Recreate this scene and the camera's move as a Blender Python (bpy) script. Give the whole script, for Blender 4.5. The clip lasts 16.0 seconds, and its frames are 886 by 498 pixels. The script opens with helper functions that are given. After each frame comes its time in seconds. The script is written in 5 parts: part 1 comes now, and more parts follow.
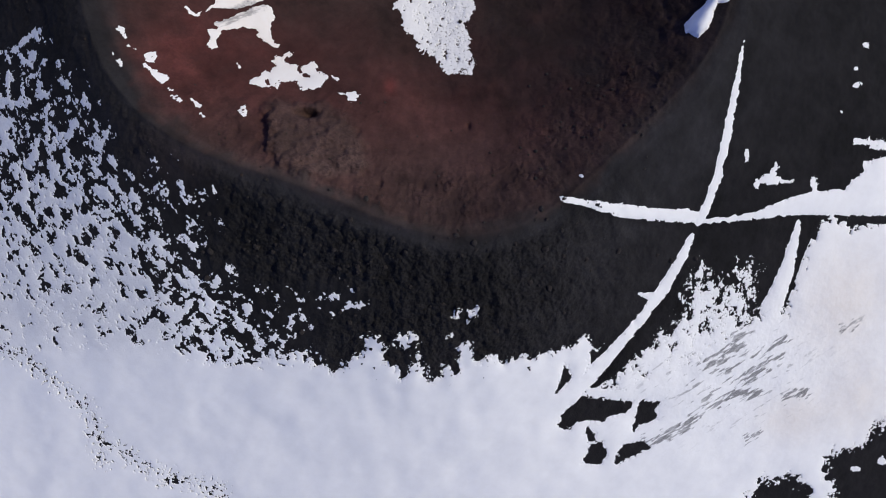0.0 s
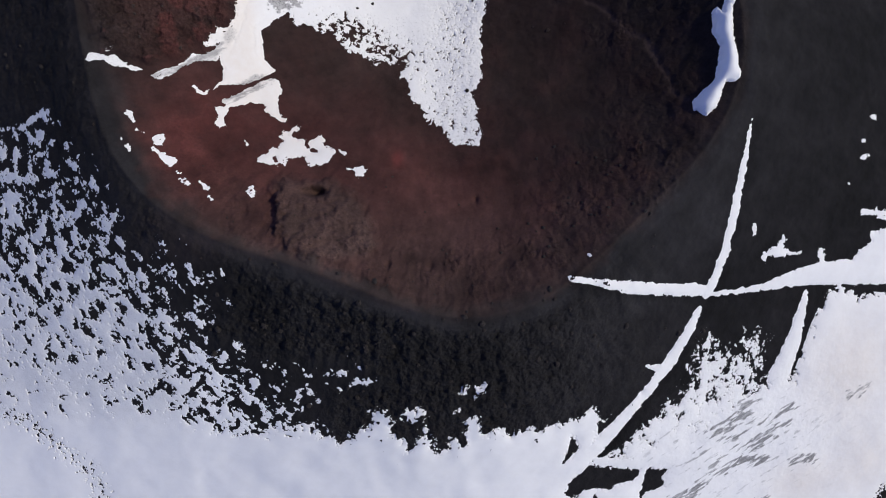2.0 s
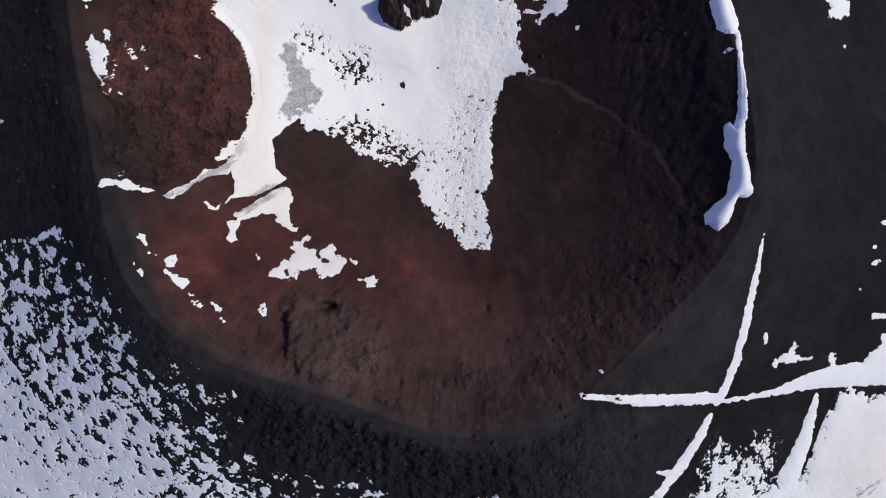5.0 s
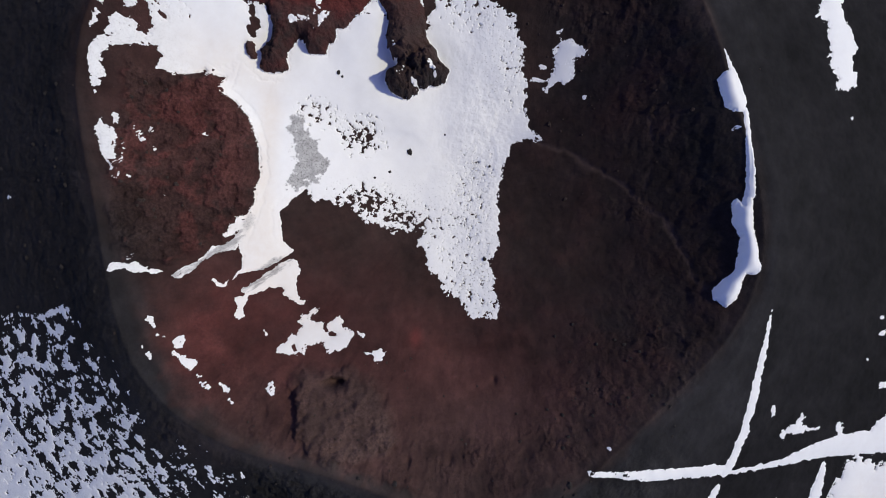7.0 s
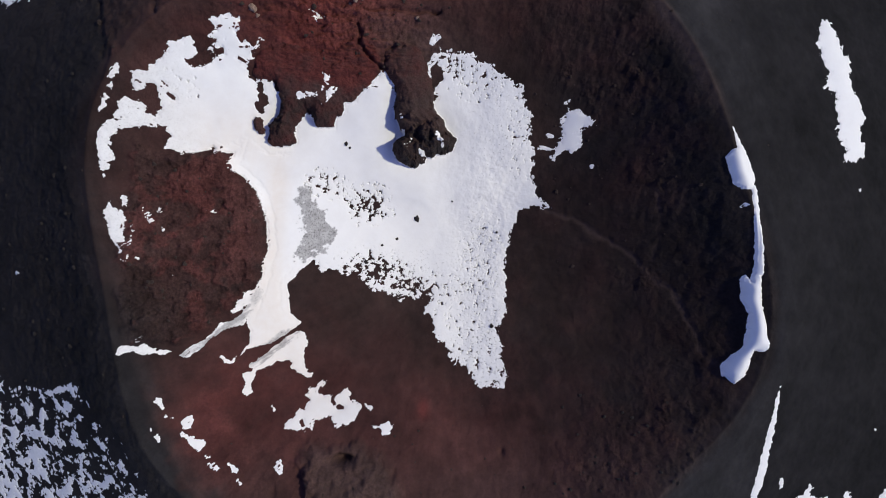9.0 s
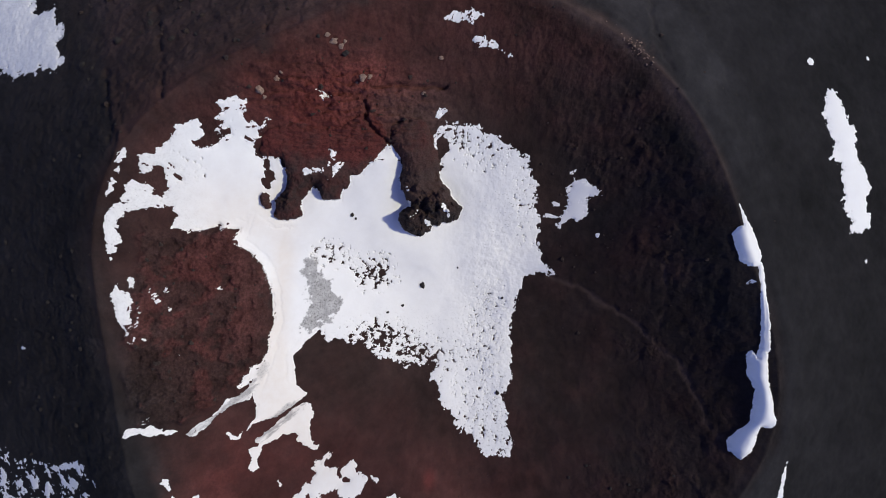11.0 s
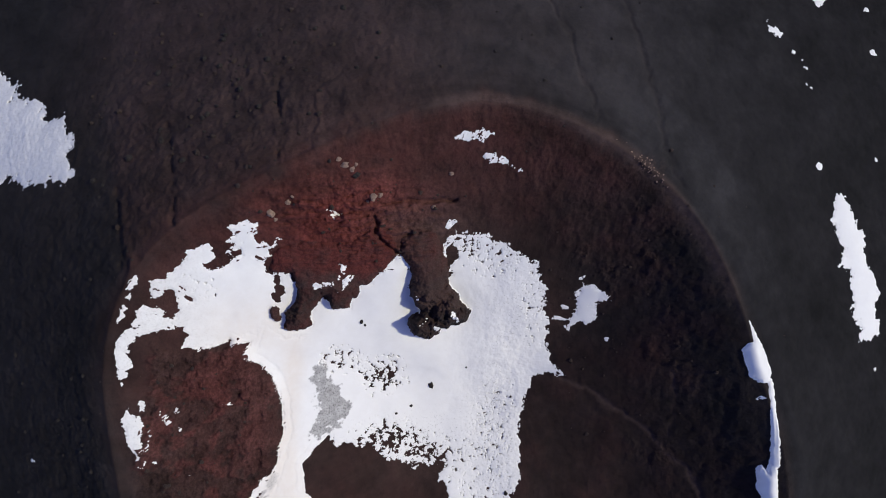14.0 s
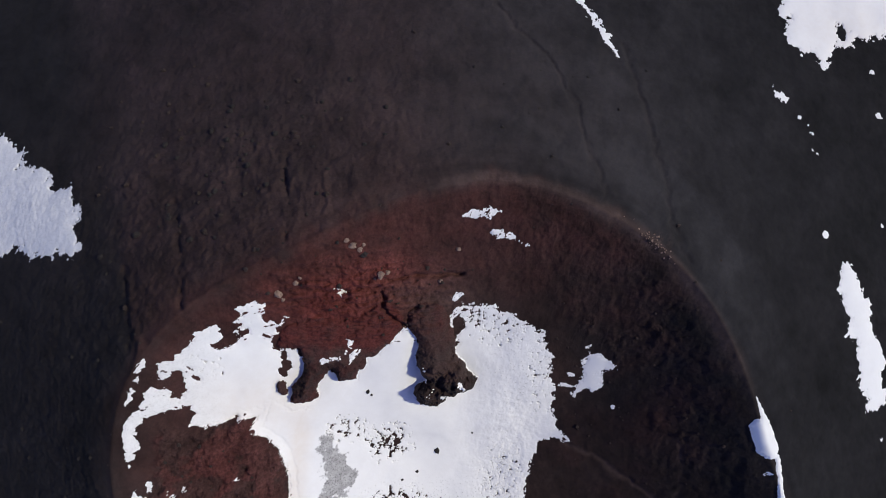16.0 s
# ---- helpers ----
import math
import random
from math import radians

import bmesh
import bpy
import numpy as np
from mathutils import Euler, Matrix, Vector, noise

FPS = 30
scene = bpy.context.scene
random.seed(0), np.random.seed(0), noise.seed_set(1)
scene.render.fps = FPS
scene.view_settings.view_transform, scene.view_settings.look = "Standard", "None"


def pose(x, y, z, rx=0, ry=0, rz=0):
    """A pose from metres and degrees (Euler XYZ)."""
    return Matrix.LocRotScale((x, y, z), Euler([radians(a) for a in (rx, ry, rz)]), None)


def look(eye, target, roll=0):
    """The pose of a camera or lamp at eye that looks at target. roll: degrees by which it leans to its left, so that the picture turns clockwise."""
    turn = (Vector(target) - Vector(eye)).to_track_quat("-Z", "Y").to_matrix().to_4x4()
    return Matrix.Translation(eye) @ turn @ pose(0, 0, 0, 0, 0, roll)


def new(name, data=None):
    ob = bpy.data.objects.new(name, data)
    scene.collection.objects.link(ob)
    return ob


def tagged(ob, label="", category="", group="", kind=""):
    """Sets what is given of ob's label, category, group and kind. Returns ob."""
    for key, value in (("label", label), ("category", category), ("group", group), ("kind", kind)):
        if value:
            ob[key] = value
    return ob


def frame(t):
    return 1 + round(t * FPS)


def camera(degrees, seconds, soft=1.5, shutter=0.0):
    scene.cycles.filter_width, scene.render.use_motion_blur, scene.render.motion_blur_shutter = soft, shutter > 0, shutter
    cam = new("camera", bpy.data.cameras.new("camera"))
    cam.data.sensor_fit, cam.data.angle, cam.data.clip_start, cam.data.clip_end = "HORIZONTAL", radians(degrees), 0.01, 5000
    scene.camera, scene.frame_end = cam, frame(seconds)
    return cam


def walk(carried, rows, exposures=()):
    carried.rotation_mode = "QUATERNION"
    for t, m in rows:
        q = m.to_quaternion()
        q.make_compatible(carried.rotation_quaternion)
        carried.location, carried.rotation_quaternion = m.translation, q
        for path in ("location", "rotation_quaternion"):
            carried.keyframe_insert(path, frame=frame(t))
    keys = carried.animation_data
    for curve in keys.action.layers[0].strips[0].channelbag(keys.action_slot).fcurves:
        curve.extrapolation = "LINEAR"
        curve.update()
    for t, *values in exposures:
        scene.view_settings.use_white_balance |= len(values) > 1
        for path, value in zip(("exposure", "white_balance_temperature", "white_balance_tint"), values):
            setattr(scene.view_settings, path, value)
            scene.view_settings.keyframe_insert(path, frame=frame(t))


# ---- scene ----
cam = camera(70.0, 16.0, soft=0.95)
EXPOSURE = -0.05
METRES, EYE, TILT, LEAN, TURN = 100.0, 122.0, -90.0, 0.0, 0.0
ROWS = [
    (0.0, 0.0, 0.0, 0.0, 0.0, 0.0, -0.0),
    (0.5, -0.0033, 0.0003, 0.0305, -0.0, 0.06, -0.01),
    (1.0, -0.0064, 0.0006, 0.0642, -0.01, 0.06, -0.02),
    (1.5, -0.0102, 0.0009, 0.0946, -0.02, 0.07, -0.02),
    (2.0, -0.0132, 0.001, 0.1276, -0.01, 0.08, -0.01),
    (2.5, -0.0163, 0.0011, 0.1579, -0.0, 0.08, -0.02),
    (3.0, -0.0197, 0.0013, 0.191, -0.01, 0.06, -0.04),
    (3.5, -0.0229, 0.0014, 0.2214, 0.02, 0.06, -0.05),
    (4.0, -0.0261, 0.0013, 0.2541, 0.02, 0.07, -0.06),
    (6.5, -0.0411, 0.0017, 0.4098, 0.04, 0.1, -0.06),
    (7.0, -0.0447, 0.0017, 0.442, 0.03, 0.13, -0.07),
    (7.5, -0.0474, 0.0018, 0.4719, 0.07, 0.13, -0.06),
    (8.0, -0.0513, 0.0018, 0.5041, 0.06, 0.15, -0.06),
    (8.5, -0.0539, 0.0016, 0.5334, 0.09, 0.19, -0.06),
    (9.0, -0.0572, 0.0017, 0.5665, 0.08, 0.18, -0.08),
    (11.5, -0.0709, 0.0013, 0.7201, 0.05, 0.32, -0.09),
    (12.0, -0.0738, 0.001, 0.7521, 0.03, 0.34, -0.11),
    (12.5, -0.0765, 0.0006, 0.7813, 0.02, 0.38, -0.11),
    (13.0, -0.0797, 0.0003, 0.8135, 0.02, 0.37, -0.13),
    (13.5, -0.0823, -0.0001, 0.8425, 0.02, 0.4, -0.14),
    (14.0, -0.0855, -0.0003, 0.8743, 0.03, 0.41, -0.16),
    (14.5, -0.0884, -0.0007, 0.9034, 0.02, 0.44, -0.16),
    (15.0, -0.0918, -0.0008, 0.9347, 0.0, 0.48, -0.18),
    (15.5, -0.0946, -0.001, 0.9634, 0.01, 0.51, -0.19),
    (16.0, -0.0978, -0.0013, 0.9951, 0.01, 0.51, -0.21),
]
walk(cam, [(t, pose(0, 0, EYE, TILT, LEAN, TURN) @ pose(METRES * x, METRES * y, METRES * z, 90 + pitch, roll, yaw)) for t, x, y, z, yaw, pitch, roll in ROWS],
     [(0.0, EXPOSURE, 6800, 9), (16.0, EXPOSURE, 6800, 9)])


# ---------------------------------------------------------------- world and sun
SUN_SIDE, SUN_HEIGHT = 5.0, 44.0          # degrees from +x towards +y, and above the horizon
world = bpy.data.worlds.new("sky")
world.use_nodes = True
scene.world = world
sky = world.node_tree.nodes.new("ShaderNodeTexSky")
sky.sky_type, sky.sun_disc = "NISHITA", False
sky.altitude, sky.dust_density = 1900.0, 1.8
sky.sun_elevation, sky.sun_rotation = radians(SUN_HEIGHT), radians(90 - SUN_SIDE)
background = world.node_tree.nodes["Background"]
background.inputs["Strength"].default_value = 0.155
haze = world.node_tree.nodes.new("ShaderNodeHueSaturation")
haze.inputs["Saturation"].default_value, haze.inputs["Hue"].default_value = 1.18, 0.527
world.node_tree.links.new(sky.outputs["Color"], haze.inputs["Color"])
world.node_tree.links.new(haze.outputs["Color"], background.inputs["Color"])
sun = new("sun", bpy.data.lights.new("sun", "SUN"))
sun.data.energy, sun.data.angle, sun.data.color = 2.6, radians(3.0), (1.0, 0.965, 0.775)
reach = Vector((math.cos(radians(SUN_SIDE)) * math.cos(radians(SUN_HEIGHT)),
                math.sin(radians(SUN_SIDE)) * math.cos(radians(SUN_HEIGHT)), math.sin(radians(SUN_HEIGHT))))
sun.matrix_world = look(reach * 600, (0, 0, 0))


# ---------------------------------------------------------------- materials
class Nodes:
    """Short forms for building a node material."""

    def __init__(self, name, rough=0.9, specular=0.2):
        self.material = bpy.data.materials.new(name)
        self.material.use_nodes = True
        self.tree = self.material.node_tree
        self.surface = self.tree.nodes["Principled BSDF"]
        self.surface.inputs["Roughness"].default_value = rough
        self.surface.inputs["Specular IOR Level"].default_value = specular
        self.place = self.tree.nodes.new("ShaderNodeTexCoord").outputs["Object"]

    def link(self, a, b):
        self.tree.links.new(a, b)

    def noise(self, scale, detail=4, rough=0.6, stretch=None):
        n = self.tree.nodes.new("ShaderNodeTexNoise")
        n.inputs["Scale"].default_value, n.inputs["Detail"].default_value, n.inputs["Roughness"].default_value = scale, detail, rough
        if stretch:
            m = self.tree.nodes.new("ShaderNodeMapping")
            m.vector_type = "TEXTURE"
            m.inputs["Rotation"].default_value, m.inputs["Scale"].default_value = (0, 0, radians(stretch[0])), stretch[1]
            self.link(self.place, m.inputs["Vector"])
            self.link(m.outputs["Vector"], n.inputs["Vector"])
        else:
            self.link(self.place, n.inputs["Vector"])
        return n.outputs["Fac"]

    def cells(self, scale):
        n = self.tree.nodes.new("ShaderNodeTexVoronoi")
        n.inputs["Scale"].default_value = scale
        self.link(self.place, n.inputs["Vector"])
        return n.outputs["Distance"]

    def attribute(self, name):
        n = self.tree.nodes.new("ShaderNodeAttribute")
        n.attribute_name = name
        return n.outputs["Fac"]

    def ramp(self, value, low, high, start=0.0, end=1.0):
        n = self.tree.nodes.new("ShaderNodeMapRange")
        for key, v in (("From Min", low), ("From Max", high), ("To Min", start), ("To Max", end)):
            n.inputs[key].default_value = v
        self.link(value, n.inputs["Value"])
        return n.outputs["Result"]

    def sums(self, kind, a, b):
        n = self.tree.nodes.new("ShaderNodeMath")
        n.operation = kind
        for i, v in enumerate((a, b)):
            if isinstance(v, (int, float)):
                n.inputs[i].default_value = v
            else:
                self.link(v, n.inputs[i])
        return n.outputs[0]

    def mix(self, factor, a, b, blend="MIX"):
        n = self.tree.nodes.new("ShaderNodeMix")
        n.data_type, n.blend_type = "RGBA", blend
        for key, v in ((0, factor), (6, a), (7, b)):
            if isinstance(v, (int, float)):
                n.inputs[key].default_value = v
            elif isinstance(v, tuple):
                n.inputs[key].default_value = (*v, 1)
            else:
                self.link(v, n.inputs[key])
        return n.outputs[2]

    def finish(self, colour, height=None, strength=0.5, distance=0.1):
        self.link(colour, self.surface.inputs["Base Color"])
        if height is not None:
            b = self.tree.nodes.new("ShaderNodeBump")
            b.inputs["Strength"].default_value, b.inputs["Distance"].default_value = strength, distance
            self.link(height, b.inputs["Height"])
            self.link(b.outputs["Normal"], self.surface.inputs["Normal"])
        return self.material


def ground_material():
    """Volcanic ground: black scoria, grey ash, brown and red oxidised cinder, trodden paths and painted lit edges."""
    n = Nodes("volcanic_ground", 0.95, 0.12)
    fine, mid, wide = n.noise(2.6, 6, 0.75), n.noise(0.5, 4, 0.55), n.noise(0.07, 5, 0.6)
    black = n.mix(mid, (0.0054, 0.0051, 0.0058), (0.0178, 0.0167, 0.0185))
    ash = n.mix(wide, (0.0210, 0.0202, 0.0230), (0.0370, 0.0357, 0.0400))
    brown = n.mix(mid, (0.025, 0.0150, 0.0140), (0.042, 0.0252, 0.0232))
    red = n.mix(mid, (0.064, 0.0168, 0.0156), (0.140, 0.0370, 0.0335))
    trail_and_lit = n.mix(mid, (0.057, 0.038, 0.0355), (0.104, 0.071, 0.065))
    patchy = n.ramp(wide, 0.3, 0.7, -0.18, 0.18)
    grit = n.ramp(fine, 0.25, 0.75, -0.08, 0.08)
    blotch = n.ramp(n.noise(0.22, 4, 0.6), 0.3, 0.7, -0.2, 0.2)
    jitter = n.sums("ADD", patchy, n.sums("ADD", grit, blotch))

    def weight(name):
        value = n.attribute(name)
        return n.ramp(n.sums("ADD", value, n.sums("MULTIPLY", jitter, n.ramp(value, 0.0, 0.5, 0.0, 0.8))), 0.0, 1.0)

    colour = n.mix(weight("ash"), black, ash)
    colour = n.mix(weight("brown"), colour, brown)
    colour = n.mix(weight("oxide"), colour, red)
    colour = n.mix(weight("trail_and_lit"), colour, trail_and_lit)
    speck = n.ramp(n.cells(1.3), 0.0, 0.5, 0.6, 1.15)
    grain = n.sums("MULTIPLY", n.ramp(fine, 0.25, 0.75, 0.42, 1.58), speck)
    grain = n.sums("ADD", n.sums("MULTIPLY", grain, n.ramp(n.attribute("stony"), 0.1, 0.7, 0.10, 0.8)), n.ramp(n.attribute("stony"), 0.1, 0.7, 0.90, 0.2))
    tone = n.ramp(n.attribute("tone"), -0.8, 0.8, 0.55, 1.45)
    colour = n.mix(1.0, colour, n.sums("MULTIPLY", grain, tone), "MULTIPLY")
    height = n.sums("ADD", n.sums("SUBTRACT", n.sums("MULTIPLY", fine, 0.35), n.sums("MULTIPLY", n.cells(1.5), n.ramp(n.attribute("stony"), 0.3, 0.8, 0.0, 0.6))), n.noise(0.8, 5, 0.65))
    height = n.sums("MULTIPLY", height, n.ramp(n.attribute("stony"), 0.0, 0.7, 0.14, 1.0))
    return n.finish(colour, height, 1.0, 0.6)


def rock_material(name, dark, light, rusty=False):
    """Rough lava; where rusty, it turns red by the rust attribute."""
    n = Nodes(name, 0.92, 0.2)
    mid, fine = n.noise(0.8, 6, 0.7), n.noise(4.0, 5, 0.75)
    colour = n.mix(mid, dark, light)
    if rusty:
        blotch = n.ramp(n.noise(0.3, 5, 0.65), 0.3, 0.7, -0.35, 0.35)
        rust = n.sums("ADD", n.attribute("rust"), n.sums("MULTIPLY", blotch, n.ramp(n.attribute("rust"), 0.0, 0.3)))
        colour = n.mix(n.ramp(rust, 0.0, 1.0), colour, n.mix(mid, (0.056, 0.0140, 0.0132), (0.112, 0.029, 0.0265)))
    colour = n.mix(1.0, colour, n.ramp(fine, 0.25, 0.75, 0.45, 1.55), "MULTIPLY")
    return n.finish(colour, n.sums("ADD", n.noise(1.4, 6, 0.75), n.sums("MULTIPLY", fine, 0.4)), 0.7, 0.4)


def snow_material():
    """Old spring snow, soiled by blown ash where its attributes say so, with the west flank's shade painted in."""
    n = Nodes("old_snow", 0.7, 0.25)
    wide, mid, fine = n.noise(0.09, 4, 0.6), n.noise(0.8, 5, 0.65), n.noise(5.0, 4, 0.75)
    colour = n.mix(wide, (0.80, 0.80, 0.81), (0.87, 0.87, 0.88))
    colour = n.mix(n.ramp(mid, 0.35, 0.75, 0.0, 0.35), colour, (0.74, 0.73, 0.73))
    streak = n.noise(0.85, 8, 0.78, (34, (3.4, 1.0, 1.0)))
    dirt_and_shade = n.attribute("dirt_and_shade")
    warm = n.ramp(n.attribute("sand"), 0.0, 1.0, 0.0, 0.75)
    colour = n.mix(n.sums("MULTIPLY", warm, n.ramp(mid, 0.2, 0.8, 0.6, 1.0)), colour, (0.74, 0.665, 0.595))
    soil_and_shade = n.sums("MULTIPLY", dirt_and_shade, n.ramp(mid, 0.25, 0.7, 0.55, 1.0))
    colour = n.mix(soil_and_shade, colour, (0.29, 0.285, 0.29))
    colour = n.mix(n.sums("MULTIPLY", soil_and_shade, n.ramp(n.noise(3.2, 6, 0.75), 0.52, 0.62, 0.0, 0.8)), colour, (0.09, 0.085, 0.088))
    smear = n.sums("MULTIPLY", n.attribute("smear"), n.ramp(streak, 0.40, 0.52, 0.55, 1.0))
    colour = n.mix(n.sums("MULTIPLY", smear, n.ramp(fine, 0.35, 0.6, 0.6, 0.95)), colour, (0.105, 0.103, 0.110))
    pepper = n.sums("MULTIPLY", n.attribute("pepper"), n.ramp(n.noise(2.4, 6, 0.72), 0.585, 0.63))
    colour = n.mix(pepper, colour, (0.045, 0.035, 0.035))
    n.surface.inputs["Subsurface Weight"].default_value = 0.0
    height = n.sums("ADD", mid, n.sums("MULTIPLY", n.noise(0.3, 4, 0.5, (34, (3.0, 1.0, 1.0))), 1.5))
    return n.finish(colour, height, 0.2, 0.12)


GROUND = ground_material()
SNOW = snow_material()
LAVA = rock_material("dark_lava", (0.027, 0.0185, 0.018), (0.064, 0.043, 0.040), True)
SNOUT = rock_material("black_lava", (0.013, 0.0105, 0.0105), (0.036, 0.027, 0.026), True)
PALE_ROCK = rock_material("pale_boulder_rock", (0.15, 0.100, 0.080), (0.36, 0.255, 0.205))
DARK_ROCK = rock_material("scoria_rock", (0.014, 0.012, 0.012), (0.045, 0.038, 0.037))
BROWN_ROCK = rock_material("cinder_rock", (0.024, 0.017, 0.0155), (0.062, 0.044, 0.039))


# ---------------------------------------------------------------- the lie of the land
rng = np.random.default_rng(7)
SHUFFLE = rng.permutation(1024)
TURNS = rng.uniform(0, 2 * np.pi, 1024)


def swell(x, y, seed=0):
    """Gradient noise in the plane, about -0.7 to 0.7."""
    xi, yi = np.floor(x).astype(np.int64), np.floor(y).astype(np.int64)
    fx, fy = x - xi, y - yi
    sx, sy = fx * fx * fx * (fx * (fx * 6 - 15) + 10), fy * fy * fy * (fy * (fy * 6 - 15) + 10)

    def corner(i, j):
        k = TURNS[SHUFFLE[(SHUFFLE[(xi + i + seed * 37) % 1024] + yi + j) % 1024]]
        return np.cos(k) * (fx - i) + np.sin(k) * (fy - j)

    a = corner(0, 0) * (1 - sx) + corner(1, 0) * sx
    b = corner(0, 1) * (1 - sx) + corner(1, 1) * sx
    return a * (1 - sy) + b * sy


def layers(x, y, size, octaves=4, gain=0.55, seed=0):
    total, amount = 0.0, 1.0
    for k in range(octaves):
        total = total + amount * swell(x / size * 2 ** k + 13.7 * k, y / size * 2 ** k - 7.3 * k, seed + k)
        amount *= gain
    return total


def smooth(a, b, v):
    t = np.clip((v - a) / (b - a), 0, 1)
    return t * t * (3 - 2 * t)


def waves(angle, terms):
    total = terms[0] + 0 * angle
    for k in range(1, (len(terms) + 1) // 2):
        total = total + terms[2 * k - 1] * np.cos(k * angle) + terms[2 * k] * np.sin(k * angle)
    return total


def away(a, b):
    return np.abs((a - b + np.pi) % (2 * np.pi) - np.pi)


MIDDLE = (-3.0, 56.0)
RIM_RADIUS = (52.87, -2.67, 0.6, -0.33, -0.99, -0.99, -0.36, -0.04, -0.69, 1.23, -0.23, -0.84, -0.93)
RIM_HEIGHT = (24.64, -5.28, 1.31, 0.11, -0.31, 0.96, 0.32)
FLANK_DROP = (55.39, -9.81, -1.05, -4.49, 2.38)
FLOOR = 0.71


def polar(x, y):
    dx, dy = x - MIDDLE[0], y - MIDDLE[1]
    return np.arctan2(dy, dx), np.hypot(dx, dy)


def cone(x, y):
    """The smooth form of the cinder cone and its crater."""
    angle, r = polar(x, y)
    rim = waves(angle, RIM_RADIUS)
    steep = 1.6 + 0.6 * np.exp(-(away(angle, -0.2) / 0.6) ** 2) + 0.5 * np.exp(-(away(angle, 0.75) / 0.35) ** 2)
    bowl = np.minimum(r / rim, 1) ** steep
    flank = 1 - np.exp(-np.maximum(r - rim, 0) / 90)
    z = FLOOR * (1 - bowl) + waves(angle, RIM_HEIGHT) * bowl - waves(angle, FLANK_DROP) * flank
    return z - 0.7 * np.exp(-((r - rim) / 2.2) ** 2)


def depth_inside(points, x, y):
    """Distance to a closed outline, positive inside it."""
    px, py = np.array(points, float)[:, 0], np.array(points, float)[:, 1]
    near, inside = np.full(x.shape, 1e9), np.zeros(x.shape, bool)
    for i in range(len(px)):
        ax, ay, bx, by = px[i - 1], py[i - 1], px[i], py[i]
        ex, ey = bx - ax, by - ay
        t = np.clip(((x - ax) * ex + (y - ay) * ey) / (ex * ex + ey * ey + 1e-9), 0, 1)
        near = np.minimum(near, (x - ax - t * ex) ** 2 + (y - ay - t * ey) ** 2)
        if ay != by:
            inside ^= ((ay > y) != (by > y)) & (x < (y - ay) * ex / (by - ay) + ax)
    return np.where(inside, 1, -1) * np.sqrt(near)


def blocks(x, y, cell, seed=0):
    """Distance to the edge of the nearest block of a scatter of uneven blocks, in cells, and that block's own chance number."""
    x, y = x / cell, y / cell
    xi, yi = np.floor(x).astype(np.int64), np.floor(y).astype(np.int64)
    best, own = np.full(x.shape, 9.0), np.zeros(x.shape)
    for i in (-1, 0, 1):
        for j in (-1, 0, 1):
            k = SHUFFLE[(SHUFFLE[(xi + i + seed * 51) % 1024] + yi + j) % 1024]
            chance = ((k * 7919) % 1024) / 1024
            d = np.hypot(x - xi - i - 0.5 - 0.45 * np.cos(TURNS[k]), y - yi - j - 0.5 - 0.45 * np.sin(TURNS[k] * 3)) + 0.45 * chance
            own = np.where(d < best, chance, own)
            best = np.minimum(best, d)
    return best, own


def depth_along(points, x, y):
    """Distance to a line of varying half width, positive on it."""
    best = np.full(x.shape, -1e9)
    for (ax, ay, aw), (bx, by, bw) in zip(points[:-1], points[1:]):
        ex, ey = bx - ax, by - ay
        t = np.clip(((x - ax) * ex + (y - ay) * ey) / (ex * ex + ey * ey + 1e-9), 0, 1)
        best = np.maximum(best, aw + t * (bw - aw) - np.hypot(x - ax - t * ex, y - ay - t * ey))
    return best


CELL = 0.24
grow = np.cumsum(0.3 * 1.42 ** np.arange(23))
xs = np.concatenate((-95 - grow[::-1], np.arange(-95, 95.1, CELL), 95.1 + grow))
ys = np.concatenate((-55 - grow[::-1], np.arange(-55, 153.1, CELL), 153.1 + grow))
X, Y = np.meshgrid(xs, ys)
ANGLE, REACH = polar(X, Y)
RIM = waves(ANGLE, RIM_RADIUS)
OUT = REACH - RIM + 1.5 * np.exp(-(away(ANGLE, 0.72) / 0.32) ** 2) + 2.6 * np.exp(-(away(ANGLE, -2.68) / 0.35) ** 2)      # metres outside the rim
N6, N3 = layers(X, Y, 9.0, 5, 0.55, 3), layers(X, Y, 3.2, 5, 0.6, 11)
N1 = layers(X, Y, 1.1, 3, 0.65, 23)
ROUGH = layers(X, Y, 2.2, 4, 0.7, 31)


def window(points, margin=4.0):
    """The part of the grid round some points."""
    p = np.array([q[:2] for q in points])
    i0, i1 = np.searchsorted(ys, (p[:, 1].min() - margin, p[:, 1].max() + margin))
    j0, j1 = np.searchsorted(xs, (p[:, 0].min() - margin, p[:, 0].max() + margin))
    return np.s_[i0:i1, j0:j1]


SPUR_BIG = [(-15.6, 87), (-14.7, 85.7), (-14.2, 84.5), (-14.3, 83), (-14.7, 81.5), (-14.3, 79.7), (-13.6, 78.2), (-12.8, 77.4),
     (-13.8, 76.7), (-14.8, 75.9), (-15.1, 74.7), (-14.5, 73.4), (-13.7, 72.7), (-12.2, 72.1), (-10.9, 72),
     (-9.5, 72.8), (-8.8, 73.6), (-7.6, 74), (-5.5, 74.3), (-4.3, 75), (-3.5, 76.4), (-3.3, 77.2), (-4.3, 78.1),
     (-5.4, 79), (-5.6, 80.3), (-6.8, 81), (-7.8, 81.9), (-7.3, 83.6), (-7.6, 85), (-7.8, 86.4), (-8.4, 87.3),
     (-8.6, 89), (-9.8, 90.9), (-13.5, 91.6), (-16, 89.7)]
